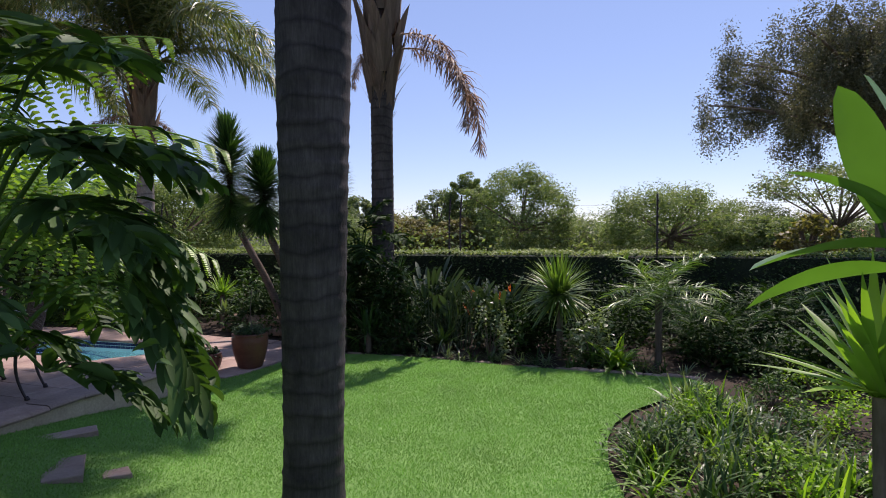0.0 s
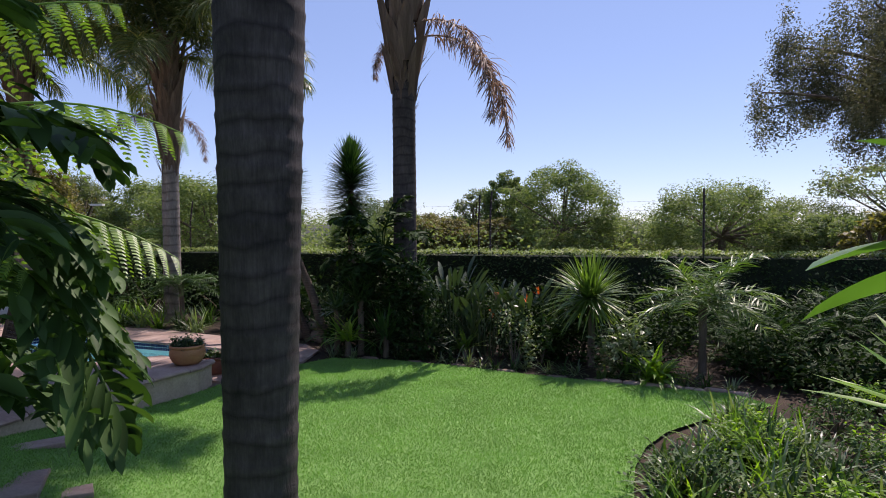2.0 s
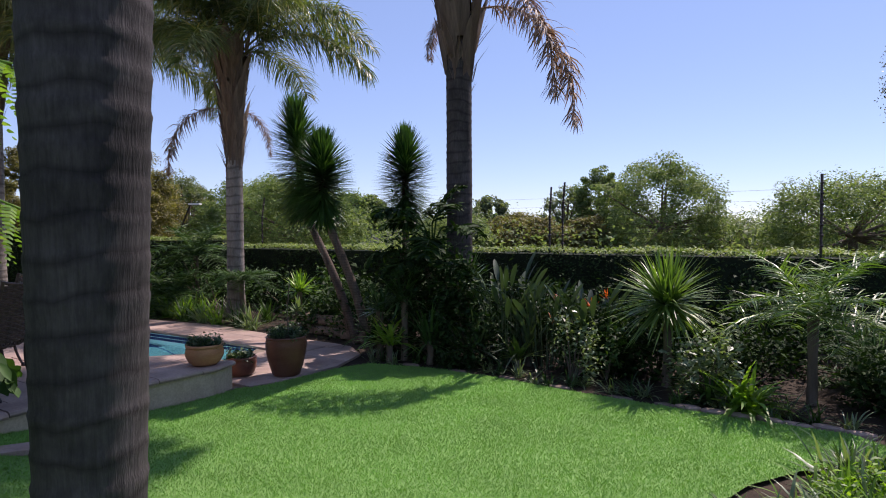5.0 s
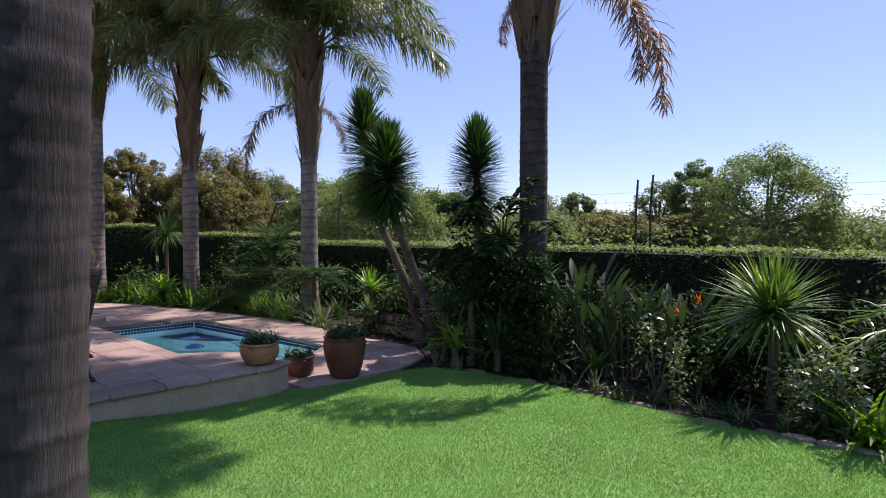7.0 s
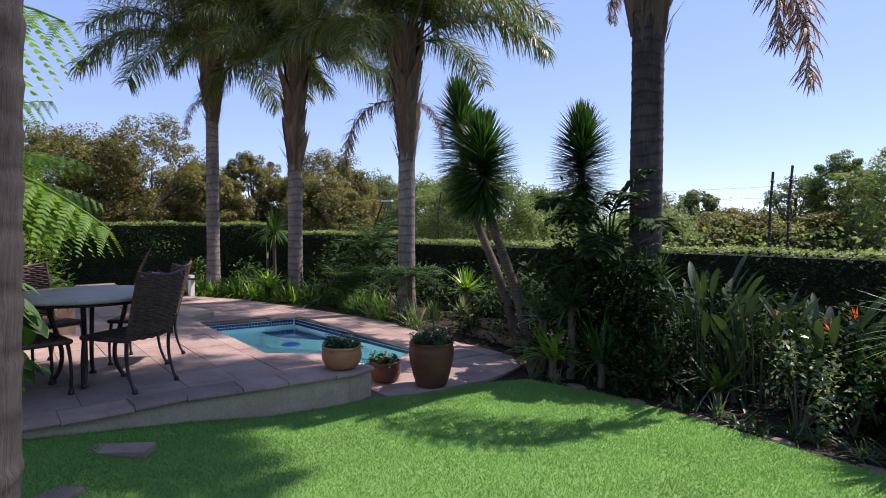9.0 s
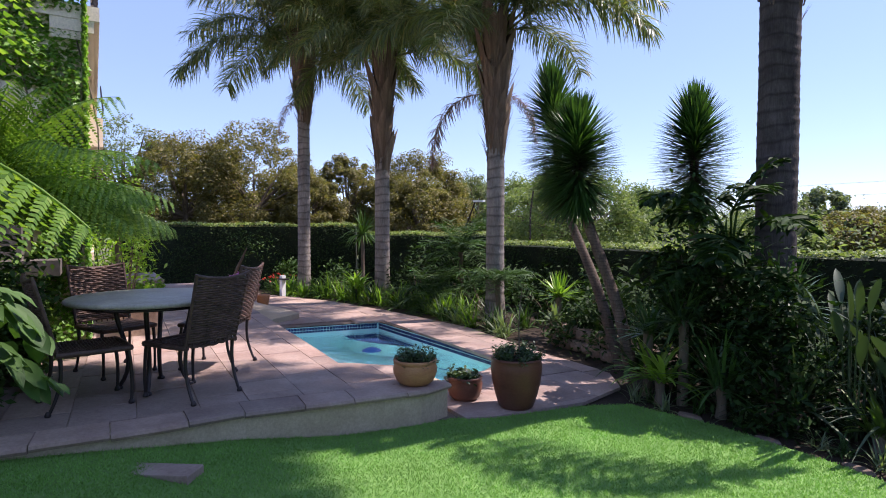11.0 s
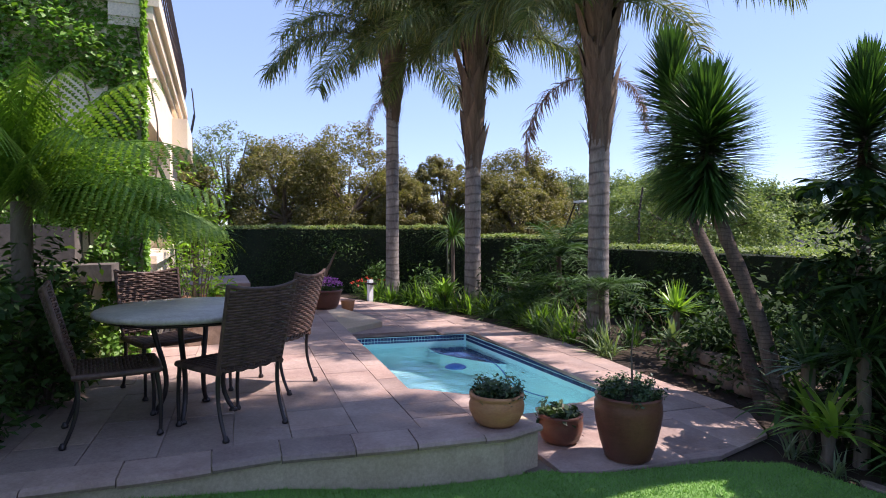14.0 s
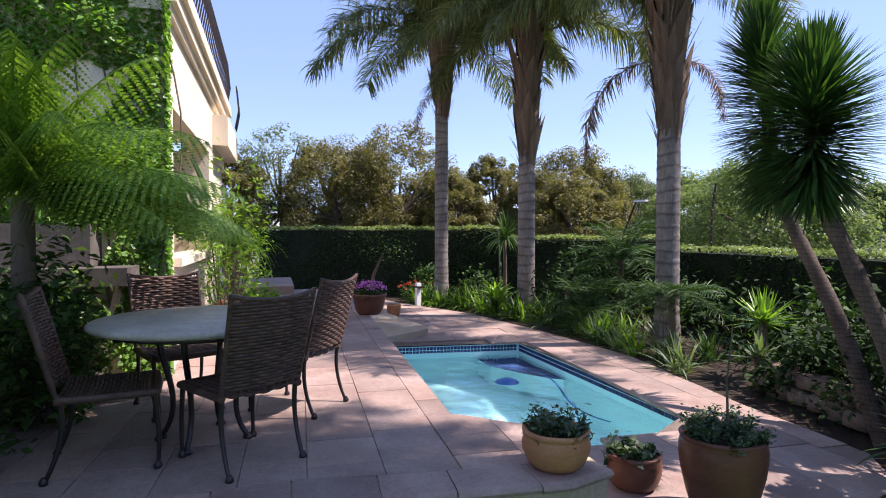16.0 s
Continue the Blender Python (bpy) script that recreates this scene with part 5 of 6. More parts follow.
tagged(part("sapling_leaf", g, L_STRAP, p_, "small green sapling leaves"), kind="stuff")
p_, r_, h_ = pot("brown_planter", -9.42, 8.86, DECK_Z + 0.002, [(0.17, 0.0), (0.21, 0.06), (0.24, 0.18), (0.255, 0.26), (0.27, 0.27), (0.275, 0.31)], GLAZED, "round brown planter full of purple flowers", 0.005, 0.03)
potted(p_, r_ - 0.01, h_, 300, 0.05, 0.14, 4, L_STRAP)
g = Geo()
a_, d_ = RNG.uniform(0, 2 * np.pi, 420), 0.27 * np.sqrt(RNG.uniform(0, 1, 420))
leaves(g, np.c_[d_ * np.cos(a_), d_ * np.sin(a_), h_ + 0.12 + 0.1 * (1 - (d_ / 0.27) ** 2) + RNG.normal(0, 0.02, 420)], 0.035, RNG, 0.5, 0.9)
part("blossom", g, PURPLE, p_, "dense purple blossoms")
p_, r_, h_ = pot("ribbed_jar", -8.75, 7.0, DECK_Z + 0.002, [(0.12, 0.0), (0.18, 0.05), (0.225, 0.13), (0.235, 0.2), (0.24, 0.21), (0.232, 0.22), (0.225, 0.29), (0.23, 0.3), (0.22, 0.31), (0.19, 0.38), (0.17, 0.42)], TERRACOTTA, "round ribbed clay jar with trailing leaves", 0.0, 0.04)
potted(p_, r_ + 0.08, h_, 320, 0.07, 0.16, 5, L_FERN, 0.5)
p_, r_, h_ = pot("small_clay_pot", -10.6, 9.9, 0.012, [(0.09, 0.0), (0.12, 0.1), (0.13, 0.2), (0.14, 0.22)], TERRACOTTA, "small clay pot near the planter", 0.0, 0.04)
g = Geo()
post_ = thing("garden_light", -11.9, 11.15, -0.02, "short white garden light post", "garden light")
box(g, (-0.05, -0.05, 0), (0.05, 0.05, 0.5))
m_white, t_, b_ = mat("white_enamel", 0.4)
t_.links.new(mixed(t_, noise_of(t_, 15), (0.7, 0.7, 0.68), (0.82, 0.82, 0.8)), b_.inputs["Base Color"])
part("post", g, m_white, post_, smooth=False)
g = Geo()
box(g, (-0.09, -0.07, 0.4), (0.16, 0.07, 0.44))
part("arm", g, IRON, post_, smooth=False)

# potted palm and shrub against the house
p_, r_, h_ = pot("clay_tub", -9.1, 6.75, DECK_Z + 0.002, [(0.16, 0.0), (0.2, 0.1), (0.23, 0.3), (0.25, 0.36)], TERRACOTTA, "clay tub with a grassy ponytail palm", 0.0, 0.04)
strap_plant("ponytail_palm", -9.1, 6.75, DECK_Z + 0.33, 150, 0.85, 0.016, 2.4, 71, "ponytail palm with a fountain of thin leaves", "palm", L_FERN, 0.05, (0.2, 1.5), 0.75)
shrub(-8.0, 6.5, DECK_Z, 0.5, 0.4, 1.6, 750, 0.095, 72, "tall light green leafy shrub against the house", L_FERN, aspect=0.35)
shrub(-9.9, 6.9, DECK_Z, 0.5, 0.5, 1.9, 800, 0.1, 73, "tall leafy shrub beside the steps", L_FERN, aspect=0.35)
paddles(-9.6, 6.75, 7, 1.7, 74, "tall strelitzia with broad leaves by the house", 0.7, 0.26, 0.15, 0, DECK_Z)
bench = thing("garden_bench", -7.75, 6.55, DECK_Z + 0.002, "weathered low slatted wooden bench", "bench", turn=163.9)
for k in range(5):
    g = Geo()
    box(g, (-0.45, -0.2 + k * 0.09, 0.3), (0.45, -0.13 + k * 0.09, 0.325))
    part("slat", g, WOOD, bench, smooth=False)
for sx in (-0.4, 0.4):
    g = Geo()
    box(g, (sx - 0.03, -0.2, 0.0), (sx + 0.03, 0.22, 0.298))
    part("leg", g, WOOD, bench, smooth=False)
small = thing("dry_tree", -13.9, 10.9, -0.03, "thin leaning bare shrub before the dark hedge", "shrub")
g = Geo()
tube(g, [(0, 0, 0), (0.15, 0.1, 0.6), (0.35, 0.25, 1.1)], [0.05, 0.04, 0.02], 8)
part("stem", g, BARK, small)
g = Geo()
leaves(g, RNG.normal(0, 0.3, (250, 3)) * np.array((1, 1, 0.6)) + np.array((0.35, 0.25, 1.2)), 0.09, RNG, 0.3, 0.3)
part("foliage", g, L_STRAP, small)

# ---- house ----
house = thing("house", -6.65, 5.67, 0, "cream plastered house with a balcony and a creeper-covered end wall", "house", turn=163.9)


def solid(name, lo, hi, material, parent, label=""):
    g = Geo()
    box(g, lo, hi)
    return part(name, g, material, parent, label, smooth=False)


DARKGLASS, t_, b_ = mat("window_glass", 0.08)
b_.inputs["Base Color"].default_value = (0.03, 0.035, 0.04, 1)
ROOFTILE = rock_mat("red_roof_tile", (0.30, 0.10, 0.06), (0.42, 0.17, 0.10), 4, 0.8, 30, 0.01, 0.3)
solid("end_wall", (0.0, 0.25, 0), (0.25, 6.0, 4.6), WALLPAINT, house)
solid("corner_column", (0.0, 0.0, 0), (0.37, 0.25, 2.68), WALLPAINT, house)
solid("beam", (0.0, 0.002, 2.68), (6.0, 0.27, 3.42), WALLPAINT, house)
solid("sill_wall", (0.37, 0.02, 0), (3.4, 0.24, 1.22), WALLPAINT, house)
solid("window_sill", (0.35, -0.07, 1.22), (3.42, 0.24, 1.3), WALLPAINT, house)
solid("far_pillar", (3.4, 0.0, 0), (3.95, 0.25, 2.68), WALLPAINT, house)
solid("back_wall", (0.37, 1.0, 0), (6.0, 1.2, 2.68), WALLPAINT, house)
solid("far_wall", (3.95, 0.05, 0), (6.0, 0.25, 2.68), WALLPAINT, house)
solid("side_reveal", (3.4, 0.25, 0), (3.6, 1.0, 2.68), WALLPAINT, house)
win = solid("window", (0.7, 0.93, 1.25), (3.0, 0.998, 2.5), IRON, house, "dark framed window in the recess")
for k in range(3):
    solid("pane", (0.76 + k * 0.76, 0.918, 1.32), (1.42 + k * 0.76, 0.929, 2.44), DARKGLASS, win)
for k in range(3):
    solid("lath", (0.5 + 0.8 * k, 0.1, 2.5), (0.56 + 0.8 * k, 0.16, 2.56), WOOD, house)
solid("ledge", (-0.02, -0.05, 3.42), (5.6, 0.27, 3.5), WALLPAINT, house)
solid("cornice", (-0.03, -0.1, 3.5), (5.7, 0.27, 3.62), WALLPAINT, house)
solid("balcony_slab", (-0.04, -0.15, 3.62), (5.8, 1.5, 3.76), WALLPAINT, house)
solid("awning", (3.9, -0.22, 2.85), (6.2, 0.0, 3.3), WALLPAINT, house, "plastered overhang above the door")
rail = thing("balcony_rail", 0, 0, 0, "black wrought-iron balcony railing", "railing")
rail.matrix_world = pose(-6.65, 5.67, 0, 0, 0, 163.9)
bar = Geo()
tube(bar, [(0, 0, 3.78), (0, -0.06, 4.1), (0, -0.02, 4.55)], 0.009, 6)
bar = bar.mesh("baluster")
for k in range(36):
    part("baluster", bar, IRON, rail).location = (0.1 + k * 0.158, -0.08, 0)
for k in range(7):
    part("baluster", bar, IRON, rail).location = (5.9 + k * 0.07, -0.2, -0.32)
for z in (3.8, 4.56):
    g = Geo()
    tube(g, [(0.0, -0.09, z), (5.75, -0.09, z)], 0.016, 6)
    part("handrail", g, IRON, rail)
solid("upper_wall", (0.0, 1.5, 3.76), (5.0, 1.75, 6.4), WALLPAINT, house)
solid("upper_end", (0.002, 1.75, 4.6), (0.25, 6.0, 6.4), WALLPAINT, house)
solid("downpipe", (4.7, 1.38, 3.76), (4.8, 1.48, 6.3), ROOFTILE, house, "brown downpipe")
solid("roof", (-0.4, 0.9, 6.4), (5.6, 6.2, 6.6), ROOFTILE, house, "red clay tiled eaves")
solid("chimney_breast", (-0.42, 0.45, 0), (-0.002, 1.9, 1.12), SOOT_AND_SHADE, house, "plastered outdoor hearth with a dark opening")
solid("mantel", (-0.5, 0.2, 1.12), (-0.002, 2.1, 1.26), SOOT_AND_SHADE, house, "thick plaster mantel shelf")
solid("hood", (-0.32, 0.5, 1.26), (-0.002, 1.8, 1.6), SOOT_AND_SHADE, house)
# No recess here: a thin dark panel stands for the opening's shade.
solid("hearth_opening", (-0.428, 0.7, 0.4), (-0.421, 1.6, 1.02), SOIL, house, "dark panel for the sooty, shaded hearth opening")

# creeper on the end wall
rng_ = np.random.default_rng(91)
creeper = thing("creeper", 0, 0, 0, "dense bright green creeper over the end wall", "creeper")
creeper.matrix_world = pose(-6.65, 5.67, 0, 0, 0, 163.9)
n_ = 95000
y_, z_ = rng_.uniform(0.03, 5.0, n_), rng_.uniform(0.3, 6.6, n_)
bare = (np.abs(y_ - 0.58) < 0.25 + 0.06 * np.sin(z_ * 9)) & (np.abs(z_ - 2.7) < 0.19 + 0.06 * np.sin(y_ * 13))
low = (z_ < 1.55) & (y_ > 0.4 + 0.06 * np.sin(z_ * 11)) & (y_ < 1.85)
keep = ~(bare | low)
y_, z_ = y_[keep], z_[keep]
n_ = len(y_)
lump = 0.07 + 0.06 * np.sin(y_ * 5 + z_ * 3) + 0.05 * np.sin(z_ * 7 - y_ * 4)
g = Geo()
leaves(g, np.c_[-np.maximum(0.01, lump * rng_.uniform(0.2, 1.3, n_)), y_, z_], rng_.uniform(0.035, 0.07, n_), rng_, 0.1, 0.8, np.array((-0.9, 0, 0.3)))
part("foliage", g, L_IVY, creeper)
k_ = 3600
y_, z_ = rng_.uniform(-0.02, 0.2, k_), rng_.uniform(0.3, 4.6, k_)
g = Geo()
leaves(g, np.c_[rng_.uniform(-0.1, 0.05, k_), np.full(k_, -0.005) - np.abs(rng_.normal(0, 0.015, k_)), z_], rng_.uniform(0.035, 0.065, k_), rng_, 0.1, 0.8, np.array((0, -1.2, 0.2)))
part("corner_growth", g, L_IVY, creeper)
g = Geo()
for k in range(14):
    yy = 0.05 + 0.3 * k + rng_.uniform(-0.1, 0.1)
    zz = np.linspace(0.3, 4.5, 14)
    tube(g, np.c_[np.full(14, -0.012), yy + 0.12 * np.sin(zz * 2 + k), zz], 0.008, 5, False)
part("vine_stem", g, BARK, creeper)

# steps at the end of the terrace
for k, (d0, z1) in enumerate([(0.0, 0.43), (0.4, 0.58)]):
    st = thing("garden_step", -11.3, 7.55, 0, "pale stone step up from the terrace", "step", "terrace steps", "structure", 163.9)
    solid("tread", (d0, -0.7, 0.2), (2.6, 0.9, z1), PAVING, st)

# ---- beyond the hedge ----
def far_house(x, y, w, d, h, turn, label, roof_mat):
    p = thing("house", x, y, -0.03, label, "house", turn=turn)
    solid("wall", (-w / 2, -d / 2, 0), (w / 2, d / 2, h), WALLPAINT, p)
    g = Geo()
    v = [(-w / 2 - 0.4, -d / 2 - 0.4, h), (w / 2 + 0.4, -d / 2 - 0.4, h), (w / 2 + 0.4, d / 2 + 0.4, h), (-w / 2 - 0.4, d / 2 + 0.4, h), (-w / 2 + 1.5, 0, h + 1.3), (w / 2 - 1.5, 0, h + 1.3)]
    g.add(v, [(0, 1, 5, 4), (2, 3, 4, 5)])
    g.add(v, [(1, 2, 5), (3, 0, 4)])
    g.add(v, [(3, 2, 1, 0)])
    part("roof", g, roof_mat, p, smooth=False)
    for k in range(3 if h > 1 else 0):
        solid("window", (-w / 2 + 1 + k * w / 3, -d / 2 - 0.04, 0.7), (-w / 2 + 2.2 + k * w / 3, -d / 2 - 0.002, 1.8), DARKGLASS, p)


SLATE = rock_mat("grey_roof", (0.06, 0.06, 0.066), (0.10, 0.10, 0.108), 3, 0.7, 20, 0.01, 0)
far_house(22.2, 36, 7, 6, 0.3, -15, "low house with a red tiled roof beyond the hedge", ROOFTILE)
far_house(-10.5, 37, 6, 5, 0.75, 10, "low house with a grey roof among the trees", SLATE)
m_hill = rock_mat("far_hillside", (0.20, 0.24, 0.22), (0.27, 0.30, 0.27), 0.02, 0.95, 0.3, 0.1, 0)
g = Geo()
xs = np.linspace(-700, 800, 90)
hz = 9 + 7 * np.sin(xs * 0.009 + 1) + 4 * np.sin(xs * 0.023) + 1.2 * np.sin(xs * 0.11)
v = np.concatenate([np.c_[xs, np.full(90, 620.0), np.full(90, -1.0)], np.c_[xs, np.full(90, 760.0), hz]])
g.add(v, [(k, k + 1, k + 91, k + 90) for k in range(89)])
tagged(part("backdrop", g, m_hill), "low hazy hills on the horizon", "hills", kind="structure")

# fence posts on the hedge
for k, (x, y, z, tilt) in enumerate([(3.25, 10.95, 2.34, 0), (-0.42, 12.35, 2.35, 3), (-0.2, 12.3, 2.42, 4), (-7.2, 14.3, 2.4, 8)]):
    fp = thing("fence_post", x, y, 0, "thin black electric-fence post above the hedge", "fence post", "electric fence posts")
    g = Geo()
    tube(g, [(0, 0, -0.03), (0, 0, z - 0.5), (math.sin(radians(tilt)) * 0.5, 0, z)], 0.018, 6)
    part("post", g, IRON, fp)
    for i in range(7):
        g = Geo()
        lathe(g, [(0.0, -0.015), (0.02, -0.015), (0.026, 0.0), (0.02, 0.015), (0.0, 0.015)], 8)
        part("insulator", g, IRON, fp).location = (max(0, (i * 0.15 + 1.38 - z + 0.5)) * math.tan(radians(tilt)), -0.025, 1.38 + i * 0.14)
fw = thing("fence_wire", 0, 0, 0, "thin electric fence wires strung above the hedge", "fence")
for i in range(6):
    g = Geo()
    pts_ = np.array([(9.5, 9.3), (3.25, 10.93), (-0.42, 12.33), (-7.2, 14.28), (-12.3, 14.0)])
    tube(g, np.c_[pts_, np.full(5, 1.4 + i * 0.15)], 0.0016, 3, False)
    part("wire", g, IRON, fw)
sign = thing("street_sign", -17.5, 20.2, -0.03, "small yellow sign on a pole beyond the hedge", "sign")
g = Geo()
tube(g, [(0, 0, 0), (0, 0, 2.4)], 0.03, 6)
part("pole", g, IRON, sign)
m_yel, t_, b_ = mat("yellow_sign", 0.5)
t_.links.new(mixed(t_, noise_of(t_, 8), (0.7, 0.5, 0.03), (0.8, 0.6, 0.06)), b_.inputs["Base Color"])
solid("board", (-0.2, -0.05, 2.0), (0.2, -0.031, 2.25), m_yel, sign)
lamp = thing("street_lamp", -15.5, 22.0, -0.03, "leaning street lamp with a flat head beyond the hedge", "street lamp")
g = Geo()
tube(g, [(-0.6, 0, 0), (-0.2, 0, 1.6), (0.35, 0, 2.75)], [0.05, 0.04, 0.03], 8)
part("pole", g, IRON, lamp)
solid("head", (0.3, -0.08, 2.7), (0.8, 0.08, 2.77), m_white, lamp)

# ---- pool fittings ----
cleaner = thing("pool_cleaner", -6.35, 9.15, WATER_Z - 0.02, "blue pool cleaner floating with its hose", "pool cleaner")
m_blue, t_, b_ = mat("blue_plastic", 0.35)
t_.links.new(mixed(t_, noise_of(t_, 12), (0.015, 0.09, 0.32), (0.03, 0.14, 0.42)), b_.inputs["Base Color"])
g = Geo()
lathe(g, [(0.0, -0.03), (0.1, -0.03), (0.14, 0.0), (0.13, 0.03), (0.07, 0.055), (0.0, 0.065)], 20)
part("body", g, m_blue, cleaner)
g = Geo()
q = np.linspace(0, 1, 30)
tube(g, np.c_[-1.0 + q * 2.6 + 0 * q, 0.25 + 0.35 * np.sin(q * 5.0), 0.004 + 0 * q], 0.012, 8)
part("hose", g, m_blue, cleaner, "floating ribbed hose")
MOSAIC = rock_mat("blue_mosaic", (0.015, 0.03, 0.11), (0.05, 0.09, 0.22), 30, 0.25, 80, 0.001, 0.8)
g = Geo()
box(g, (0.003, -0.006, 0.003), (0.045, 0.0, 0.045))
tile_me = g.mesh("mosaic_tile", False)
# Low block in the pool corner with a thin dark blue cap.
CORNER_BLOCK = [(-7.5, 10.24), (-7.72, 9.72), (-7.3, 9.62), (-6.85, 9.7), (-6.45, 9.84), (-6.25, 9.95)]
g = Geo()
prism(g, CORNER_BLOCK, -1.2, -0.4)
step = part("pool_step", g, m_shell, pool, "low rounded block under the water", smooth=False)
g = Geo()
prism(g, CORNER_BLOCK, -0.4, -0.38, 0.01)
part("step_tiles", g, MOSAIC, step, "thin dark blue cap on the block", smooth=False)
band = [(POOL[5], POOL[4]), (POOL[4], POOL[3]), (POOL[3], POOL[2])]
for a, b in band:
    a, b = np.array(a), np.array(b)
    ln = np.linalg.norm(b - a)
    ang = math.atan2(*(b - a)[::-1])
    c = pl.mean(0)
    for i in range(int(ln / 0.048)):
        for r in range(2):
            p0 = a + (b - a) / ln * i * 0.048
            o = part("mosaic_tile", tile_me, MOSAIC, pool)
            o.matrix_basis = Matrix.Translation((p0[0], p0[1], -0.135 + r * 0.05)) @ Matrix.Rotation(ang, 4, "Z")
    # the tiles stand proud on the water side


# ---- stones, slabs and paving ----
def clip(subject, tile):
    """The part of a polygon inside a convex anticlockwise tile."""
    out = [np.array(p, float) for p in subject]
    n = len(tile)
    for i in range(n):
        a, b = np.array(tile[i]), np.array(tile[(i + 1) % n])
        e = b - a
        res = []
        for j in range(len(out)):
            p, q = out[j - 1], out[j]
            dp = e[0] * (p[1] - a[1]) - e[1] * (p[0] - a[0])
            dq = e[0] * (q[1] - a[1]) - e[1] * (q[0] - a[0])
            if (dp < 0) != (dq < 0):
                res.append(p + (q - p) * dp / (dp - dq))
            if dq >= 0:
                res.append(q)
        out = res
        if len(out) < 3:
            return []
    return out


def area(p):
    p = np.array(p)
    x, y = p[:, 0], p[:, 1]
    return 0.5 * np.sum(x * np.roll(y, -1) - y * np.roll(x, -1))


def pave(parent, poly, holes, z0, z1, size, angle, seed, name, joint=0.002):
    """Square slabs laid in rows, cut to the outline, each a little off level."""
    rng = np.random.default_rng(seed)
    if area(poly) < 0:
        poly = poly[::-1]
    c, s = math.cos(angle), math.sin(angle)
    R = np.array([(c, -s), (s, c)])
    loc = np.array(poly) @ R
    lo, hi = loc.min(0), loc.max(0)
    y = lo[1] - 0.1
    while y < hi[1]:
        h = size * rng.choice((0.85, 1.0, 1.0))
        x = lo[0] - rng.uniform(0, size)
        while x < hi[0]:
            w = size * rng.choice((0.8, 1.0, 1.0, 1.3))
            cell = np.array([(x + joint, y + joint), (x + w - joint, y + joint), (x + w - joint, y + h - joint), (x + joint, y + h - joint)]) @ R.T
            x += w
            p = clip(poly, [tuple(q) for q in cell])
            if len(p) < 3 or abs(area(p)) < 0.004:
                continue
            mid = np.mean(p, 0)
            if any(inside([mid], hole)[0] for hole in holes):
                continue
            g = Geo()
            dz = rng.normal(0, 0.0018)
            q = [p[0]]
            for k in p[1:]:
                if np.linalg.norm(k - q[-1]) > 0.004:
                    q.append(k)
            if np.linalg.norm(q[0] - q[-1]) < 0.004:
                q.pop()
            if len(q) < 3:
                continue
            prism(g, q, z0, z1 + dz, 0.003)
            part(name, g, PAVING, parent, smooth=False)
        y += h


# deck slabs, with a rounded kerb course along the lawn
DECK_ANG = math.atan2(0.316, -0.949)
FRONT = np.array(DECK[0:8], float)
tang = unit(np.gradient(FRONT, axis=0))
inw = np.c_[tang[:, 1], -tang[:, 0]]
inw = np.where((inw[:, :1] > 0), -inw, inw)
INNER = FRONT + inw * 0.27
INNER[0] = FRONT[0] + np.array((-0.25, -0.1))
rng_ = np.random.default_rng(5)
d = np.r_[0, np.cumsum(np.linalg.norm(np.diff(FRONT, axis=0), axis=1))]
s0 = 0.0
while s0 < d[-1] - 0.1:
    s1 = min(d[-1], s0 + rng_.uniform(0.36, 0.5))
    q = np.linspace(s0 + 0.004, s1 - 0.004, 4)
    fr = np.stack([np.interp(q, d, FRONT[:, k]) for k in range(2)], 1)
    inn = np.stack([np.interp(q, d, INNER[:, k]) for k in range(2)], 1)
    o2 = unit(fr - inn)
    g = Geo()
    prof = [(inn, DECK_Z - 0.05), (inn, DECK_Z), (fr - o2 * 0.03, DECK_Z + 0.001), (fr - o2 * 0.005, DECK_Z - 0.008), (fr + o2 * 0.006, DECK_Z - 0.026), (fr - o2 * 0.004, DECK_Z - 0.046), (fr - o2 * 0.04, DECK_Z - 0.052)]
    jit = rng_.normal(0, 0.0025)
    v = np.concatenate([np.c_[p, np.full(4, z + jit)] for p, z in prof])
    f = [(r * 4 + k, r * 4 + k + 1, (r + 1) * 4 + k + 1, (r + 1) * 4 + k) for r in range(6) for k in range(3)]
    g.add(v, f)
    for e in (0, 3):
        g.add([v[r * 4 + e] for r in range(7)], [tuple(range(7))])
    part("kerb_slab", g, PAVING, deck, smooth=False)
    s0 = s1
pave(deck, [tuple(p) for p in INNER] + DECK[8:11] + [(-13.6, 10.26), (-4.52, 7.2), (-3.96, 7.56)], [], DECK_Z - 0.05, DECK_Z, 0.4, DECK_ANG, 1, "paving_slab")
pave(paved_base, PAVED, [POOL, DECK], -0.02, 0.012, 0.5, DECK_ANG, 2, "paving_slab")

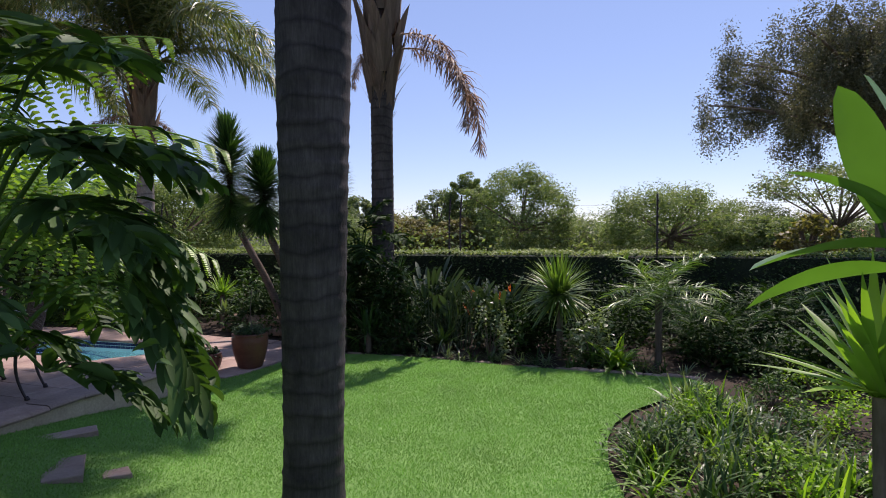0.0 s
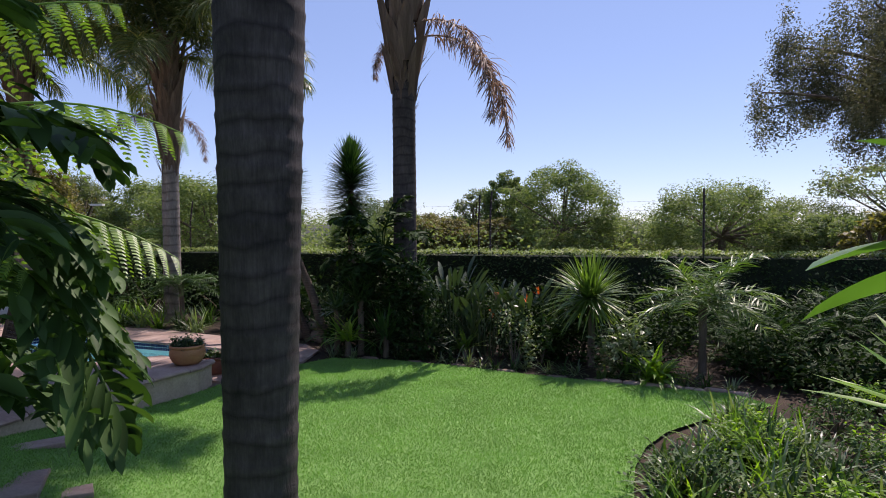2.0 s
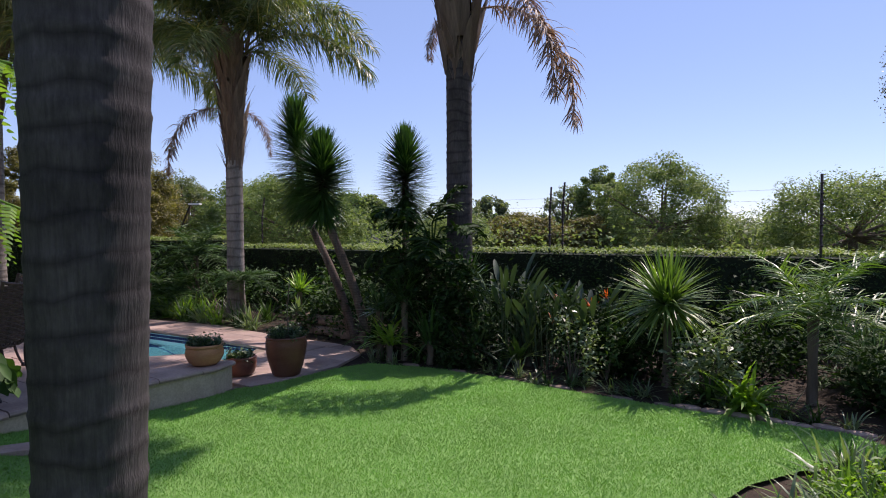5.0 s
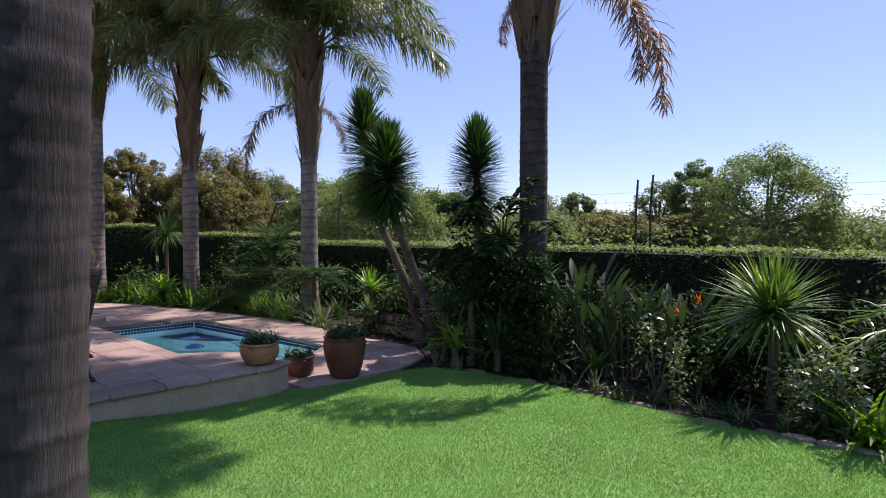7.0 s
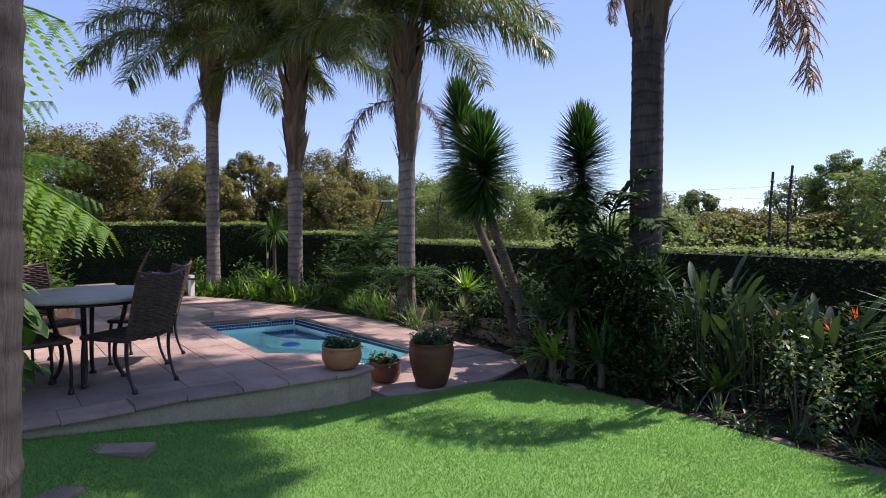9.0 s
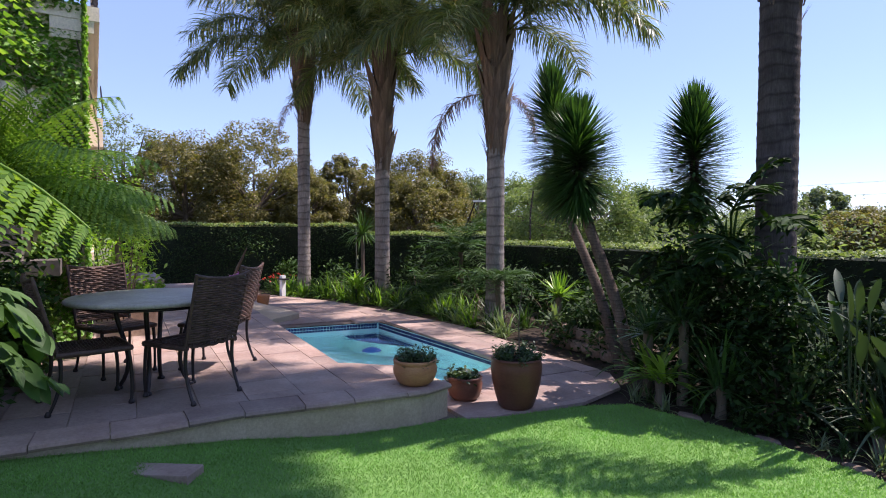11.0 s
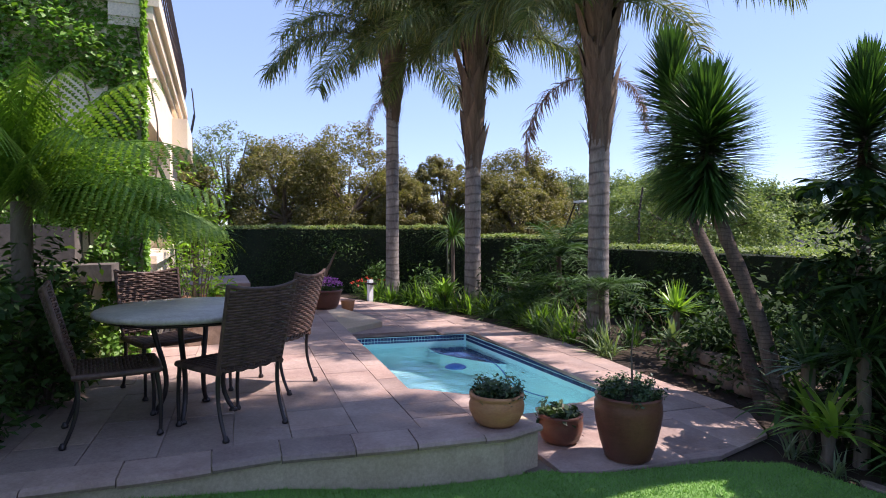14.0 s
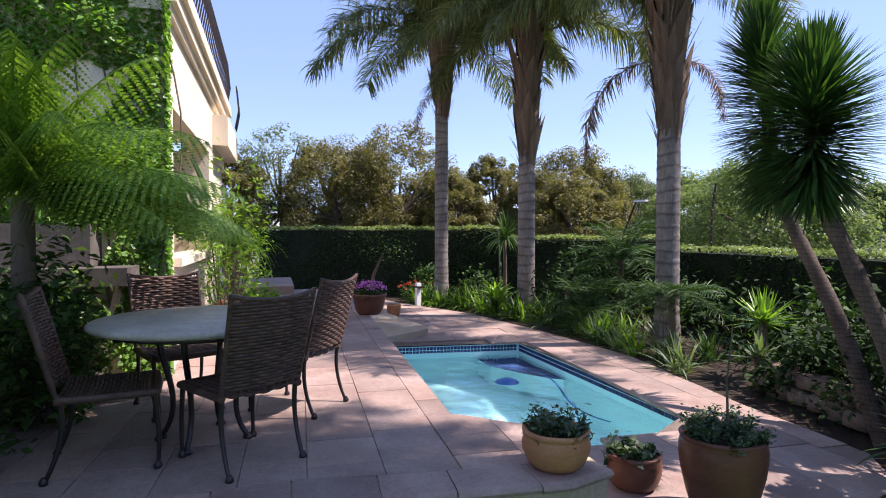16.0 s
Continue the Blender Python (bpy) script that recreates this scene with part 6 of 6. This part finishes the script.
# low stone wall of the raised bed, edging stones, stepping stones
wall = thing("retaining_wall", 0, 0, 0, "low wall of rough brown stones holding the bed", "stone wall", kind="structure")
for row in range(2):
    for k, (x, y) in enumerate(along([(-4.4, 10.8), (-3.7, 10.5), (-3.0, 10.15), (-2.6, 9.8)], 9)):
        g = Geo()
        bm = bmesh.new()
        bmesh.ops.create_icosphere(bm, subdivisions=2, radius=1)
        v = np.array([p.co[:] for p in bm.verts])
        f = [[q.index for q in p.verts] for p in bm.faces]
        bm.free()
        v = np.sign(v) * np.abs(v) ** 0.6
        v = v * np.array((0.13, 0.1, 0.085)) * RNG.uniform(0.85, 1.15, 3) + RNG.normal(0, 0.005, v.shape)
        g.add(v, f)
        o = part("stone", g, ROCK, wall)
        o.location = (x + 0.08 * (row % 2) + RNG.uniform(-0.02, 0.02), y + RNG.uniform(-0.02, 0.02) + row * 0.03, 0.05 + row * 0.15)
        o.rotation_euler = (0, 0, RNG.uniform(-0.4, 0.2))
edge = thing("lawn_edging", 0, 0, 0, "half-buried pale edging stones round the lawn", "edging", kind="structure")
for k, (x, y) in enumerate(along([(2.45, 7.34), (1.32, 7.67), (0.07, 8.15), (-0.74, 8.5), (-1.5, 8.73), (-2.3, 8.81)], 24)):
    if x < 0.9 and k % 3:
        continue
    g = Geo()
    a_ = np.linspace(0, 2 * np.pi, 9)[:-1]
    o_ = np.c_[0.115 * np.cos(a_), 0.05 * np.sin(a_)] * RNG.uniform(0.85, 1.1, (8, 1))
    prism(g, [tuple(q) for q in o_], -0.05, 0.02, 0.012)
    o = part("edging_stone", g, PAVING if x > 1.1 else ROCK, edge, smooth=False)
    o.location = (x, y, RNG.uniform(-0.01, 0.012) - (0 if x > 1.1 else 0.012))
    o.rotation_euler = (0, 0, -0.35 + RNG.uniform(-0.15, 0.15))
for c4 in [[(-3.62, 4.95), (-3.28, 5.22), (-3.38, 5.36), (-3.76, 5.05)], [(-3.36, 4.66), (-3.12, 4.8), (-2.92, 4.44), (-3.12, 4.32)], [(-2.92, 4.64), (-2.78, 4.74), (-2.68, 4.61), (-2.84, 4.53)]]:
    c4 = np.array(c4)
    o0 = c4.mean(0)
    st = thing("stepping_stone", o0[0], o0[1], lawn_z(o0[0], o0[1]), "flat sandstone stepping stone set in the lawn", "stepping stone", "stepping stones")
    g = Geo()
    q = c4 - o0
    if area(q) < 0:
        q = q[::-1]
    prism(g, [tuple(p) for p in q], -0.06, 0.016, 0.006)
    part("slab", g, PAVING, st, smooth=False)
